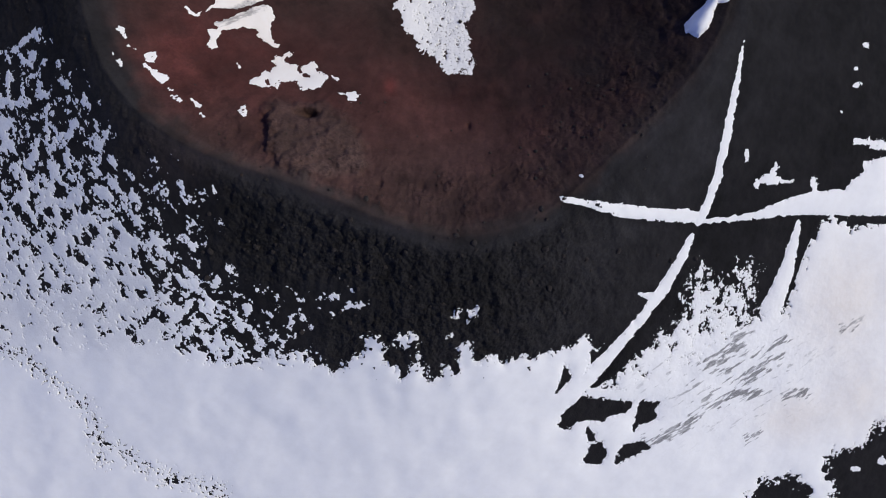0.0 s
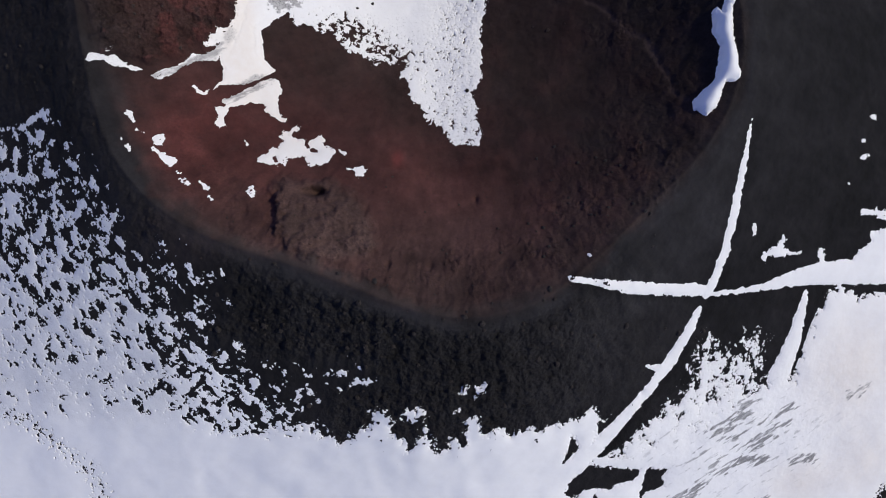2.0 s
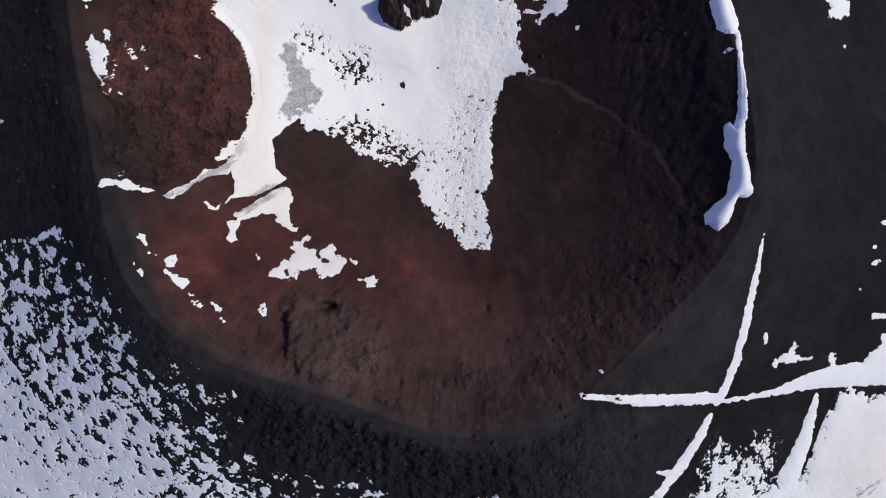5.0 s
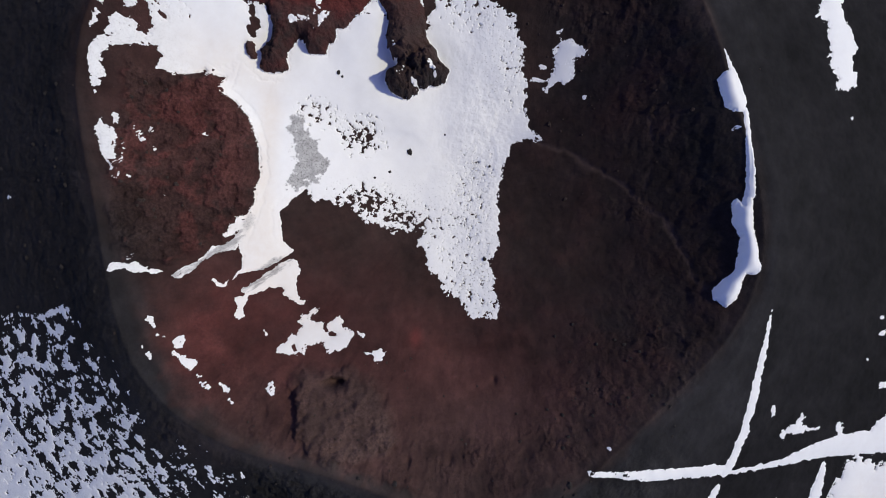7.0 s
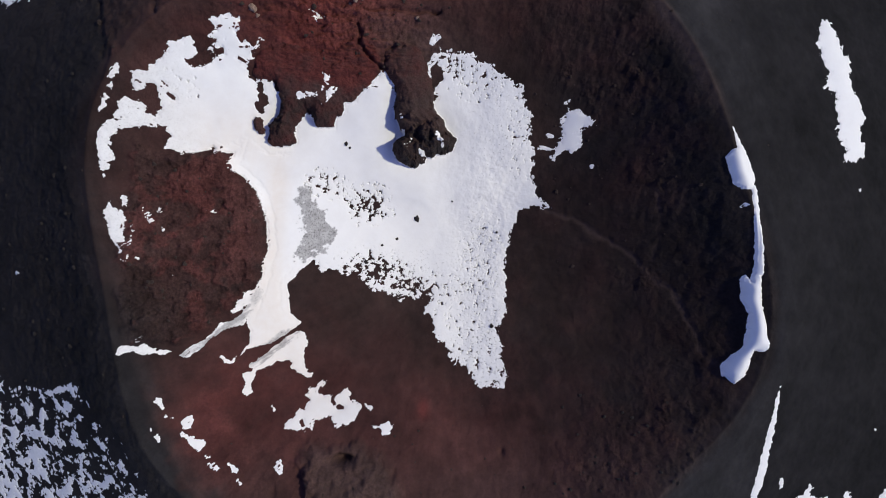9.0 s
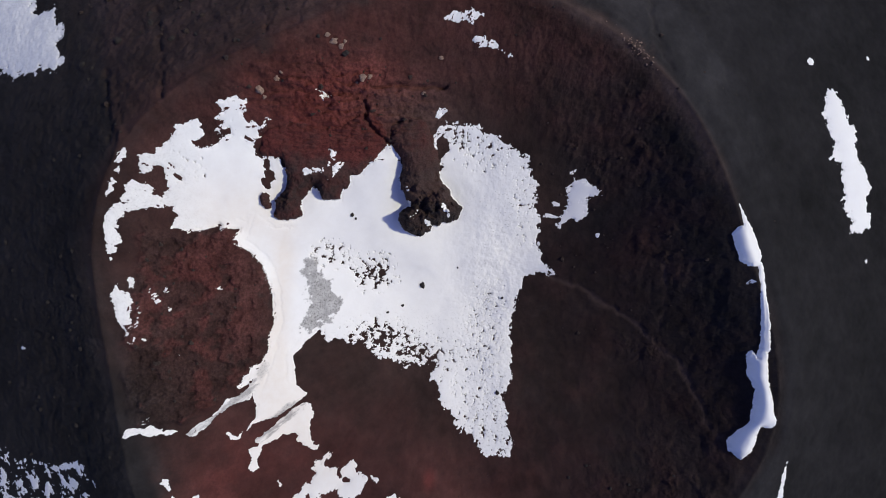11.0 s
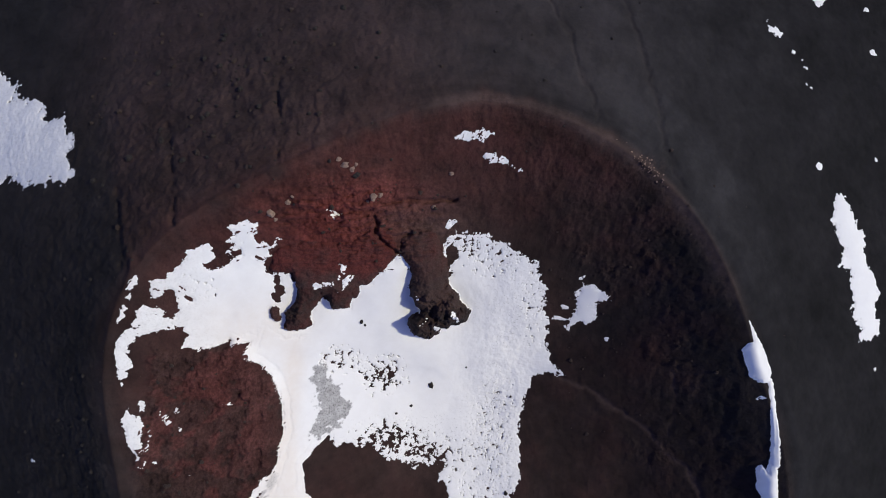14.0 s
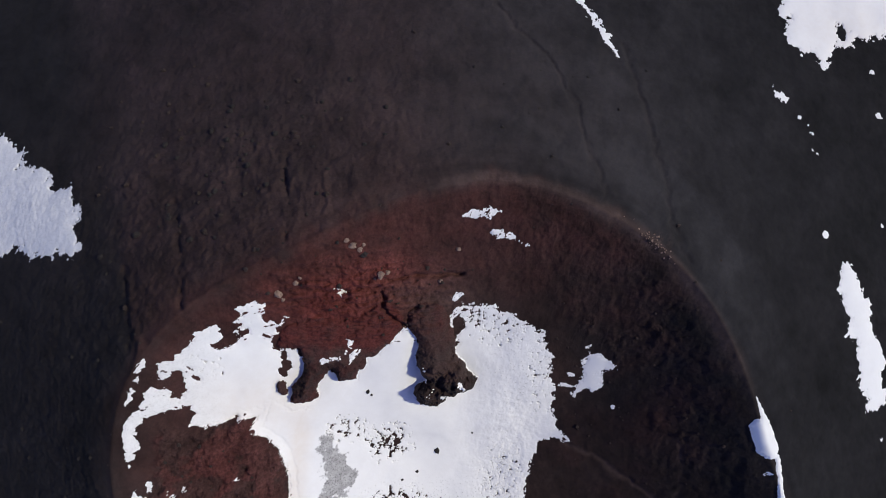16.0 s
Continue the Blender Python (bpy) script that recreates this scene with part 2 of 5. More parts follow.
SPUR_RED = [(-36.5, 85.1), (-35.8, 84), (-34.8, 84.3), (-33.2, 84.1), (-32.7, 82.7), (-32.8, 81), (-33.1, 79.4), (-33.9, 78.6),
     (-34.8, 77.3), (-35.3, 75.9), (-35.3, 74.7), (-34.7, 74.2), (-33.5, 74.2), (-32.3, 74.5), (-31.3, 75.3),
     (-30.8, 77), (-30.4, 78.2), (-29.3, 79.7), (-28.8, 80), (-28, 79.1), (-27.9, 77.9), (-27.3, 77.7), (-25.9, 77.8),
     (-24.8, 77.9), (-24.2, 79.1), (-23.2, 79.8), (-22.6, 80.8), (-22.5, 81.7), (-21, 82.5), (-20, 83.4),
     (-18.7, 84.4), (-18.1, 85.3), (-17.5, 86), (-16.7, 86.9), (-16.4, 89.2), (-19, 91.7), (-24.5, 88.8),
     (-31.1, 89.3), (-34.5, 88.3)]
SPUR_SMALL = [(-37.3, 78.2), (-36.8, 78.8), (-35.9, 78.9), (-35.4, 78.4), (-35.8, 77.5), (-35.4, 76.6), (-35.8, 75.9),
     (-36.6, 75.9), (-37.2, 76.6)]
MOUND = [(-41.8, 73.4), (-36.6, 66.5), (-35.6, 59.6), (-36, 54.6), (-36.8, 51.4), (-40.5, 46.4), (-44.8, 43.1), 
     (-47.5, 41.8), (-53, 42.7), (-54.4, 46.1), (-54.9, 56.3), (-52.8, 73.6), (-49.1, 71.8), (-44.9, 71.9)]
BUTTRESS = [(-29.4, 24.3), (-26.4, 24.9), (-22.7, 23.7), (-20.1, 24.6), (-16.2, 22.2), (-14.1, 20.3), (-12, 13.3), 
     (-13.6, 11.5), (-22.8, 11.2), (-25.2, 12.7), (-26.5, 15.1), (-27.3, 19.6), (-28.1, 21.5)]
RIM_PATH = [(50.7, 33.5), (50.3, 30.2), (50, 24.9), (49.3, 18.5), (48.7, 12), (47.6, 7.6), (46.5, 4.2)]
CROSS_PATH = [(20.2, 7.2), (24.6, 6.6), (31, 5.5), (37.5, 5), (43.6, 4.9), (46.4, 4.7)]
FLANK_PATH = [(45.2, 1.4), (43.5, -2.8), (40.8, -7.9), (37.5, -13.1), (33.6, -17.9), (29.7, -22.7), (25.7, -27.1), 
     (19.6, -32.7), (13.4, -38.6)]
FLANK_SNOW = [(-108.8, 36.9), (-74.9, 32.8), (-68.6, 34.2), (-63.9, 35.9), (-60.9, 32.8), (-62.8, 30.2), (-54.5, 27.6), 
     (-54.1, 24.4), (-49.5, 17.9), (-53.3, 15.3), (-48.8, 11.8), (-42.4, 15.6), (-38.3, 13), (-35.1, 8.9), 
     (-36, 3.7), (-41.6, -0.9), (-39.7, -3.7), (-35.5, -2.7), (-33.2, -6.7), (-25.2, -6.6), (-17.3, -5.5), 
     (-10.9, -9.4), (-17.9, -11.6), (-21.9, -11.6), (-22.3, -15.9), (-40.3, -23), (-121, -28.8)]
BROKEN = [(46.3, -12), (43.8, -8.2), (45.2, -4), (47.1, -1.7), (50, -5.9), (53.3, -8.3), (54.6, -2.8), (58, -2.2), 
     (58.4, -6.2), (57.5, -11.1), (56.4, -15.5), (65.1, -12.4), (57.6, -31.2), (37.3, -27.9), (33.1, -25.6), 
     (36.5, -21.2), (41.2, -17.4), (43.7, -14.6)]


def bell(x0, y0, rx, ry=None):
    return np.exp(-((X - x0) / rx) ** 2 - ((Y - y0) / (ry or rx)) ** 2)


def band(points, width, soft):
    """How much a place lies on a line of that half width."""
    out = np.zeros(X.shape)
    w = window(points, width + 3 * soft + 2)
    out[w] = smooth(-soft, soft, depth_along([(*p, width) for p in points], X[w] + 0.8 * N3[w] + 0.9 * N6[w], Y[w] + 0.8 * N6[w]))
    return out


SOUTH = np.exp(-(away(ANGLE, -1.75) / 0.85) ** 2)
NORTH = np.exp(-(away(ANGLE, 2.05) / 0.65) ** 2)
EAST = smooth(1.55, 0.9, away(ANGLE, 0.25))
WEST = np.exp(-(away(ANGLE, 3.05) / 0.55) ** 2)
SOFT = 1 + 1.6 * WEST + 0.8 * np.exp(-(away(ANGLE, -0.75) / 0.5) ** 2)
SOFT = SOFT - 0.62 * SOUTH
INSIDE = smooth(2.2, -2.6, (OUT + 0.9 * SOUTH + 2.6 * np.exp(-(away(ANGLE, -2.85) / 0.28) ** 2) + 1.6 * N3 + 2.2 * N6) / SOFT)

# outcrops that belong to the ground itself
MOUND_FORM, BUTTRESS_FORM = np.full(X.shape, -9.0), np.full(X.shape, -9.0)
w = window(MOUND, 8)
MOUND_FORM[w] = depth_inside(MOUND, X[w], Y[w]) + 1.0 * N3[w]
w = window(BUTTRESS, 8)
BUTTRESS_FORM[w] = depth_inside(BUTTRESS, X[w], Y[w]) + 0.9 * N3[w] + 0.3 * N1[w]
mound, buttress = smooth(-0.8, 1.8, MOUND_FORM), smooth(-1.1, 1.3, BUTTRESS_FORM)

# heaps of blocks that have come down the walls, and the lumpy apron behind the northwestern rim
RUBBLE = np.clip(sum(bell(x, y, rx, ry) for x, y, rx, ry in ((33.5, 28.7, 4.5, 3.5), (21.2, 19.7, 4.5, 2.6), (34.5, 22.0, 3.0, 3.5), (14.0, 12.5, 6.0, 2.0), (-1.0, 10.5, 5.0, 2.0), (21.9, 95.2, 3.2, 3.0),
                     (20.3, 83.7, 3.5, 2.6), (16.1, 87.6, 3.0, 2.5), (28.0, 88.0, 3.0, 5.0), (30.5, 68.0, 3.0, 6.0), (29.0, 52.0, 4.0, 3.0), (-25.0, 96.0, 8.0, 2.0))), 0, 1)
ridge_side = X + 55.8 + 0.40 * (Y - 85.4) + 1.0 * N3 + 2.5 * N6
spread = np.clip((Y - 95) * 0.45, 0, 9)
APRON = smooth(-0.6 - spread, 1.4 + spread, ridge_side) * smooth(82, 86, Y) * smooth(0, -22, X) * smooth(-1.5, 1.0, REACH - RIM)

# how stony each place is
gully = layers(ANGLE * 52 / 2.6, np.log(np.maximum(REACH, 1) / 50) * 7, 1.0, 4, 0.6, 41)
flank = smooth(0.5, 4, OUT) * smooth(45, 12, OUT)
stony = np.clip(0.10 + 0.75 * flank * np.maximum(SOUTH, 0.22 * np.exp(-(away(ANGLE, 2.3) / 0.42) ** 2)) + 0.3 * flank * WEST + 0.6 * mound + 0.25 * buttress + 0.40 * bell(-20, 92.5, 13, 6)
                + 0.22 * INSIDE * NORTH * smooth(-26, -8, OUT) + 0.06 * INSIDE * smooth(-24, -6, OUT) + 0.22 * INSIDE * EAST * smooth(-20, -11, OUT + 4 * N6) + 0.4 * RUBBLE * smooth(-0.1, 0.25, N3 + 0.5 * N6) + 0.08 * APRON + 0.25 * INSIDE * SOUTH * smooth(-15, -5, OUT) * smooth(-0.15, 0.3, N3 + 0.5 * N6), 0, 1) * (1 - 0.85 * EAST * smooth(0, 2, OUT))
w = window(FLANK_SNOW, 8)
stony[w] *= 1 - 0.75 * smooth(-3, 2, depth_inside(FLANK_SNOW, X[w], Y[w]))
# tone: bands of coarser and finer cinder that have slid down the slopes, and painted shade below the northeast rim
slide = layers(ANGLE * 40, REACH * 0.16, 2.0, 5, 0.62, 47)
TONE = 0.18 * layers(ANGLE * 9, REACH, 2.6, 4, 0.6, 63) * INSIDE + 0.20 * slide * smooth(4, 16, REACH) + 0.65 * layers(X, Y, 14.0, 5, 0.62, 57) + 0.30 * N3 + 0.1 * N1 + 0.55 * layers(ANGLE * 5, OUT, 1.5, 4, 0.6, 67) * np.exp(-(OUT / 5) ** 2) + 0.5 * mound * N3
crag = np.abs(layers(X, Y, 3.4, 5, 0.6, 51))
HEIGHT = cone(X, Y) + 0.35 * N6 * smooth(300, 60, REACH)
HEIGHT += 0.45 * gully * INSIDE * SOUTH * smooth(-16, -6, OUT) * (1 - buttress)
HEIGHT += stony * (0.9 * gully * flank + 0.55 * ROUGH - 0.8 * crag + 0.2)
cobble, k = np.zeros(X.shape), stony > 0.25
cobble[k] = np.clip(0.62 - blocks(X[k] + 0.5 * N1[k], Y[k] + 0.5 * N3[k], 1.7, 21)[0], 0, 1) + 0.6 * np.clip(0.6 - blocks(X[k] + 0.3 * N1[k], Y[k], 0.95, 23)[0], 0, 1)
HEIGHT += 0.05 * N1 + 0.06 * N3 + cobble * smooth(0.25, 0.8, stony) * (0.9 - 0.5 * mound - 0.5 * buttress)
HEIGHT += mound * (1.6 * smooth(-60, -40, X) + 0.5 * N3 + 0.4 * layers(X, Y, 2.0, 3, 0.6, 161)) + buttress * (1.6 * np.exp(-np.maximum(X + 28, 0) / 7 - ((Y - 18.5) / 4.6) ** 2) + 0.5 + 0.5 * N3 + 0.8 * layers(X, Y, 4.0, 5, 0.62, 163)) - 0.35 * bell(-28.8, 18.5, 2.2, 3.6) - 3.2 * bell(-22.6, 22.3, 1.9, 0.8)
CRACK = [(-19.6, 93.7), (-19.3, 91.4), (-19.0, 89.7), (-17.9, 88.6), (-16.4, 87.6)]
LEDGE_B = [(-11.6, 95.9), (-6.6, 96.5)]
LEDGE = [(-27.3, 92.8), (-21.7, 94.6), (-14.5, 96.1), (-6.2, 96.7)]
HEIGHT -= 1.6 * band(CRACK, 0.25, 0.35) + 1.1 * band(LEDGE, 0.2, 0.3) + 0.9 * band(LEDGE_B, 0.15, 0.3)
for x, y, r in ((-14.2, 19.6, 0.8), (-16.1, 15.9, 0.7), (-3.4, 10.0, 0.7), (-0.1, 10.6, 0.7), (-10.1, 10.4, 0.6), (-12.4, 12.2, 0.6), (4.4, 21.5, 0.6), (-32.4, 18.7, 0.6)):
    HEIGHT -= 0.75 * bell(x, y, 0.8 * r, 1.2 * r)
strata = np.clip(bell(-23, 92, 13, 7), 0, 1) * np.abs(layers(X * 0.18 + Y * 0.1, Y - 0.16 * X, 1.8, 4, 0.65, 151))
HEIGHT += 2.4 * strata + 0.9 * np.clip(bell(-23, 92, 13, 7), 0, 1) * np.abs(layers(X * 0.35, Y - 0.2 * X, 0.9, 3, 0.65, 155))
TONE += 1.2 * strata
rib = np.clip(1 - 5.5 * np.abs(layers(X + 0.9 * N3 + 0.2 * Y, Y * 0.42, 5.5, 3, 0.62, 171)), 0, 1) * smooth(-0.15, 0.3, N3 + 0.6 * N6)
HEIGHT += 0.25 * rib * np.clip(1.2 * bell(-33, 112, 15, 13) + 0.8 * bell(-58, 108, 8, 16), 0, 1)
RIDGE = [(-59.8, 97.0), (-57.4, 90.5), (-55.8, 85.4)]
GULLY_A, GULLY_B = [(-35.0, 116.0), (-34.2, 111.7), (-32.9, 101.6)], [(-53.0, 107.5), (-51.6, 103.3), (-49.6, 97.5), (-47.9, 91.5)]
HEIGHT -= (0.9 * band(RIDGE, 0.5, 0.7) + 0.8 * band(GULLY_A, 0.3, 0.6) + 0.8 * band(GULLY_B, 0.3, 0.6)) * smooth(-0.35, 0.3, N3 + 0.8 * N6)
HEIGHT += 0.9 * APRON * smooth(3, 0, ridge_side) * smooth(99, 93, Y)
lumpy = np.clip(bell(-42, 110, 13, 12) + 0.5 * bell(-60, 112, 8, 12) + RUBBLE, 0, 1)
k = lumpy > 0.02
lumpy[k] *= np.clip(0.55 - blocks(X[k] + 0.9 * N3[k], Y[k] + 0.9 * N1[k], 3.0, 25)[0], 0, 1) + 0.5 * np.clip(0.5 - blocks(X[k] + 0.6 * N1[k], Y[k] + 0.5 * N3[k], 1.5, 27)[0], 0, 1)
HEIGHT += 0.8 * lumpy * smooth(-0.2, 0.3, N6 + 0.3 * N3)
FOOTPATH = [(13.0, 64.9), (18.1, 62.6), (23.1, 59.2), (28.8, 55.0), (32.4, 51.7), (36.4, 45.6), (39.8, 38.4)]
FOOTPATH_SIDE = [(31.1, 66.8), (31.8, 60.6), (31.4, 55.2)]
TRACK_A = [(0.0, 145.5), (8.8, 134.9), (13.0, 124.9), (14.9, 115.5), (16.5, 109.2)]
TRACK_B = [(23.4, 138.0), (25.2, 131.1), (26.4, 120.8), (27.4, 111.2), (27.9, 105.2), (30.2, 98.6)]
footpath = np.maximum(band(FOOTPATH, 0.35, 0.5), 0.7 * band(FOOTPATH_SIDE, 0.2, 0.4))
tracks = np.maximum(band(TRACK_A, 0.3, 0.5), band(TRACK_B, 0.5, 0.7))
HEIGHT -= 0.25 * footpath + 0.35 * tracks
TONE -= 0.10 * tracks
for points in (RIM_PATH, CROSS_PATH, FLANK_PATH):
    TONE -= 0.45 * band(points, 1.2, 0.9)

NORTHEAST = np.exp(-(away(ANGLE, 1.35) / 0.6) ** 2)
# shadow on the wall just below the northeast rim, painted as darker tone
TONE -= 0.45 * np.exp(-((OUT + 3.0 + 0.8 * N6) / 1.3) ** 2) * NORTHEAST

# what the ground is made of, 0 to 1
red_cliff = bell(-25.5, 91.0, 9.0, 5.5) + 0.75 * bell(-16.0, 94.5, 7.0, 4.5)
OXIDE = np.clip(INSIDE * (0.95 * red_cliff * (1 - 0.8 * smooth(86.5, 83.5, Y + 1.5 * N3) * smooth(-36, -34, X)) + 0.30 * NORTH * smooth(-22, -6, OUT) + 0.35 * bell(-38, 34, 12, 10) + 0.30 * bell(-44, 27, 8)
                          + 0.20 * bell(-45, 60, 9, 13) + 0.34 * bell(-18, 22, 28, 13) * (1 - 0.8 * buttress) + 0.10 * bell(28, 72, 5, 8)) + 0.7 * bell(-9.4, 28.7, 1.0, 1.6) + 0.30 * smooth(0.02, 0.14, N6 + 0.35 * N3) * mound + 0.10 * N6 * INSIDE + 0.16 * INSIDE * bell(2, 18, 30, 13) + 0.07 * APRON + 0.09 * INSIDE * NORTHEAST * smooth(-22, -10, OUT), 0, 1)
BROWN = np.clip(INSIDE * (0.97 - 0.34 * smooth(-8, 12, X - 0.25 * (Y - 50) + 5 * N6) * smooth(112, 92, Y) - 0.22 * EAST * smooth(-30, -10, OUT) - 0.18 * bell(25, 80, 12, 15) - 0.25 * smooth(0.75, 0.35, away(ANGLE, 0.25)) * smooth(-9, -6.5, OUT + 1.5 * N6)) + (0.40 * np.maximum(0.75 * NORTH * smooth(2.62, 2.4, ANGLE), APRON) * smooth(60, 8, OUT) + 0.35 * APRON * smooth(14, 1, OUT)) * (1 - INSIDE) + 0.10 * WEST * (1 - INSIDE), 0, 1)
ASH = np.clip(EAST * smooth(2.5 - 2.5 * SOFT, 2.5, OUT + 2 * N6) * smooth(15.5, 11.5, OUT + 2.5 * N6) * (0.16 + 0.14 * smooth(8, 2, OUT) + 0.32 * smooth(0.35, 0.9, np.abs(ANGLE))) + 0.75 * smooth(2, 8, OUT) * np.exp(-(away(ANGLE, 1.35) / 0.55) ** 2) * smooth(70, 20, OUT)
              + 0.30 * smooth(3, 9, OUT) * np.exp(-(away(ANGLE, -1.05) / 0.45) ** 2) * smooth(32, 14, OUT) + 0.10 * smooth(0, 2, OUT) * (1 - 0.7 * EAST) + 0.12 * bell(-54, 55, 5, 30) + 0.30 * APRON + 0.55 * SOUTH * np.exp(-((OUT - 1.6 + 0.8 * N6) / 1.7) ** 2), 0, 1)
crest = np.exp(-((OUT + 0.5 + 0.8 * N6) / 1.1) ** 2)
brink = np.exp(-((OUT - 0.6 + 0.6 * N6) / 1.0) ** 2)
# also paints sunlight on the mound's east side and beside the red cliff's crack
TRAIL_AND_LIT = np.clip(crest * (0.30 * SOUTH + 0.03) + 0.20 * bell(-40, 15, 8, 5) + 0.20 * buttress + 0.07 * mound + 0.12 * mound * smooth(-44, -37, X) + 0.75 * brink * np.exp(-(away(ANGLE, 1.2) / 0.7) ** 2) + 0.5 * bell(24.3, 101.5, 2.6, 1.6) * smooth(-0.1, 0.3, N1)
                + 0.34 * INSIDE * bell(-8, 14, 34, 12) + 0.20 * np.exp(-(away(ANGLE, 1.95) / 0.6) ** 2) * smooth(0, 4, OUT) * smooth(60, 15, OUT) + 0.06 * bell(-53, 55, 4, 12) + 0.50 * INSIDE * bell(-12, 92.5, 8, 5) + 0.05 * bell(-42, 28, 10, 9) * INSIDE + 0.45 * footpath + 0.05 * tracks, 0, 1)


def sheet(name, corners, material, z=None, layers_=()):
    """A mesh over those grid cells for which corners is true, with values kept as attributes."""
    rows, cols = corners if isinstance(corners, tuple) else np.nonzero(corners)
    wide = X.shape[1]
    first = rows * wide + cols
    quads = np.stack((first, first + 1, first + wide + 1, first + wide), 1)
    used, index = np.unique(quads, return_inverse=True)
    index = index.reshape(quads.shape)
    mesh = bpy.data.meshes.new(name)
    place = np.stack((X.ravel()[used], Y.ravel()[used], z.ravel()[used]), 1).astype(np.float32)
    mesh.vertices.add(len(used))
    mesh.vertices.foreach_set("co", place.ravel())
    mesh.loops.add(index.size)
    mesh.loops.foreach_set("vertex_index", index.ravel().astype(np.int32))
    mesh.polygons.add(len(index))
    mesh.polygons.foreach_set("loop_start", np.arange(0, index.size, 4, dtype=np.int32))
    mesh.polygons.foreach_set("use_smooth", np.ones(len(index), bool))
    for key, values in layers_:
        mesh.attributes.new(key, "FLOAT", "POINT").data.foreach_set("value", values.ravel()[used].astype(np.float32))
    mesh.materials.append(material)
    mesh.update(calc_edges=True)
    mesh.validate()
    return new(name, mesh)


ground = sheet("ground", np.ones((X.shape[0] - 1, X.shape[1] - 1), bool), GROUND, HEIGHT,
               (("oxide", OXIDE), ("brown", BROWN), ("ash", ASH), ("trail_and_lit", TRAIL_AND_LIT), ("tone", TONE), ("stony", stony)))
tagged(ground, "black and red volcanic cinder ground of a crater cone", "ground", kind="structure")

GROUND_VALUES = (("oxide", OXIDE), ("brown", BROWN), ("ash", ASH), ("trail_and_lit", TRAIL_AND_LIT), ("tone", TONE), ("stony", stony))
tagged(sheet("rock_mound", mound[:-1, :-1] > 0.55, GROUND, HEIGHT + 0.012, GROUND_VALUES), "low bare mound of dark red and brown lava", "rock outcrop")
tagged(sheet("rock_buttress", buttress[:-1, :-1] > 0.55, GROUND, HEIGHT + 0.012, GROUND_VALUES), "rough brown rock buttress on the crater wall", "rock outcrop")

# ---------------------------------------------------------------- snow, on a grid twice as fine
def finer(values):
    """Values of the ground's grid halfway between its points too."""
    out = np.empty((2 * values.shape[0] - 1, 2 * values.shape[1] - 1))
    out[::2, ::2] = values
    out[1::2, ::2] = (values[1:] + values[:-1]) / 2
    out[:, 1::2] = (out[:, 2::2] + out[:, :-1:2]) / 2
    return out


EDGE = len(grow)
inner = np.s_[EDGE:-EDGE, EDGE:-EDGE]
HEIGHT, X, Y = finer(HEIGHT[inner]), finer(X[inner]), finer(Y[inner])
N6, xs, ys = finer(N6[inner]), X[0], Y[:, 0]
N3, N1 = layers(X, Y, 3.2, 4, 0.6, 11), layers(X, Y, 1.5, 4, 0.78, 23)
NAMES = ["none"]
COVER, OWNER, DEEP = np.full(X.shape, -9.0), np.zeros(X.shape, np.int16), np.full(X.shape, 0.3)


def lay(w, s, name, depth):
    """Adds snow where s is positive; every object of snow has its own number."""
    if name not in NAMES[-1:] and not (name in NAMES and name.endswith("field")):
        NAMES.append(name)
    number = NAMES.index(name) if name.endswith("field") else len(NAMES) - 1
    more = s > COVER[w]
    COVER[w] = np.where(more, s, COVER[w])
    OWNER[w] = np.where(more, number, OWNER[w])
    DEEP[w] = np.where(more, depth, DEEP[w])


def patch(points, name, edge=(0.5, 0.5), depth=0.4):
    w = window(points, 4 + 2 * sum(edge))
    NAMES.append("") if not name.endswith("field") else None
    lay(w, depth_inside(points, X[w], Y[w]) + edge[0] * 1.6 * N3[w] + edge[1] * N1[w], name, depth)


def line(points, name, edge=(0.3, 0.3), depth=0.4):
    w = window(points, 5)
    NAMES.append("") if not name.endswith("field") else None
    lay(w, depth_along(points, X[w], Y[w]) - 0.07 + edge[0] * 1.3 * N3[w] + edge[1] * N1[w], name, depth)


def patch_round(spot):
    x, y, r = spot
    w = window([spot], 4)
    NAMES.append("")
    lay(w, r - np.hypot((X[w] - x) * 0.8, Y[w] - y) + 0.5 * N3[w] + 0.45 * N1[w], "snow_patch", 0.22)


def bare(points):
    w = window(points, 4)
    COVER[w] = np.minimum(COVER[w], -(depth_inside(points, X[w], Y[w]) + 0.4 * N3[w] + 0.6 * N1[w]))


def bare_line(points):
    w = window(points, 4)
    COVER[w] = np.minimum(COVER[w], -(depth_along(points, X[w], Y[w]) + 0.3 * N3[w] + 0.3 * N1[w]))


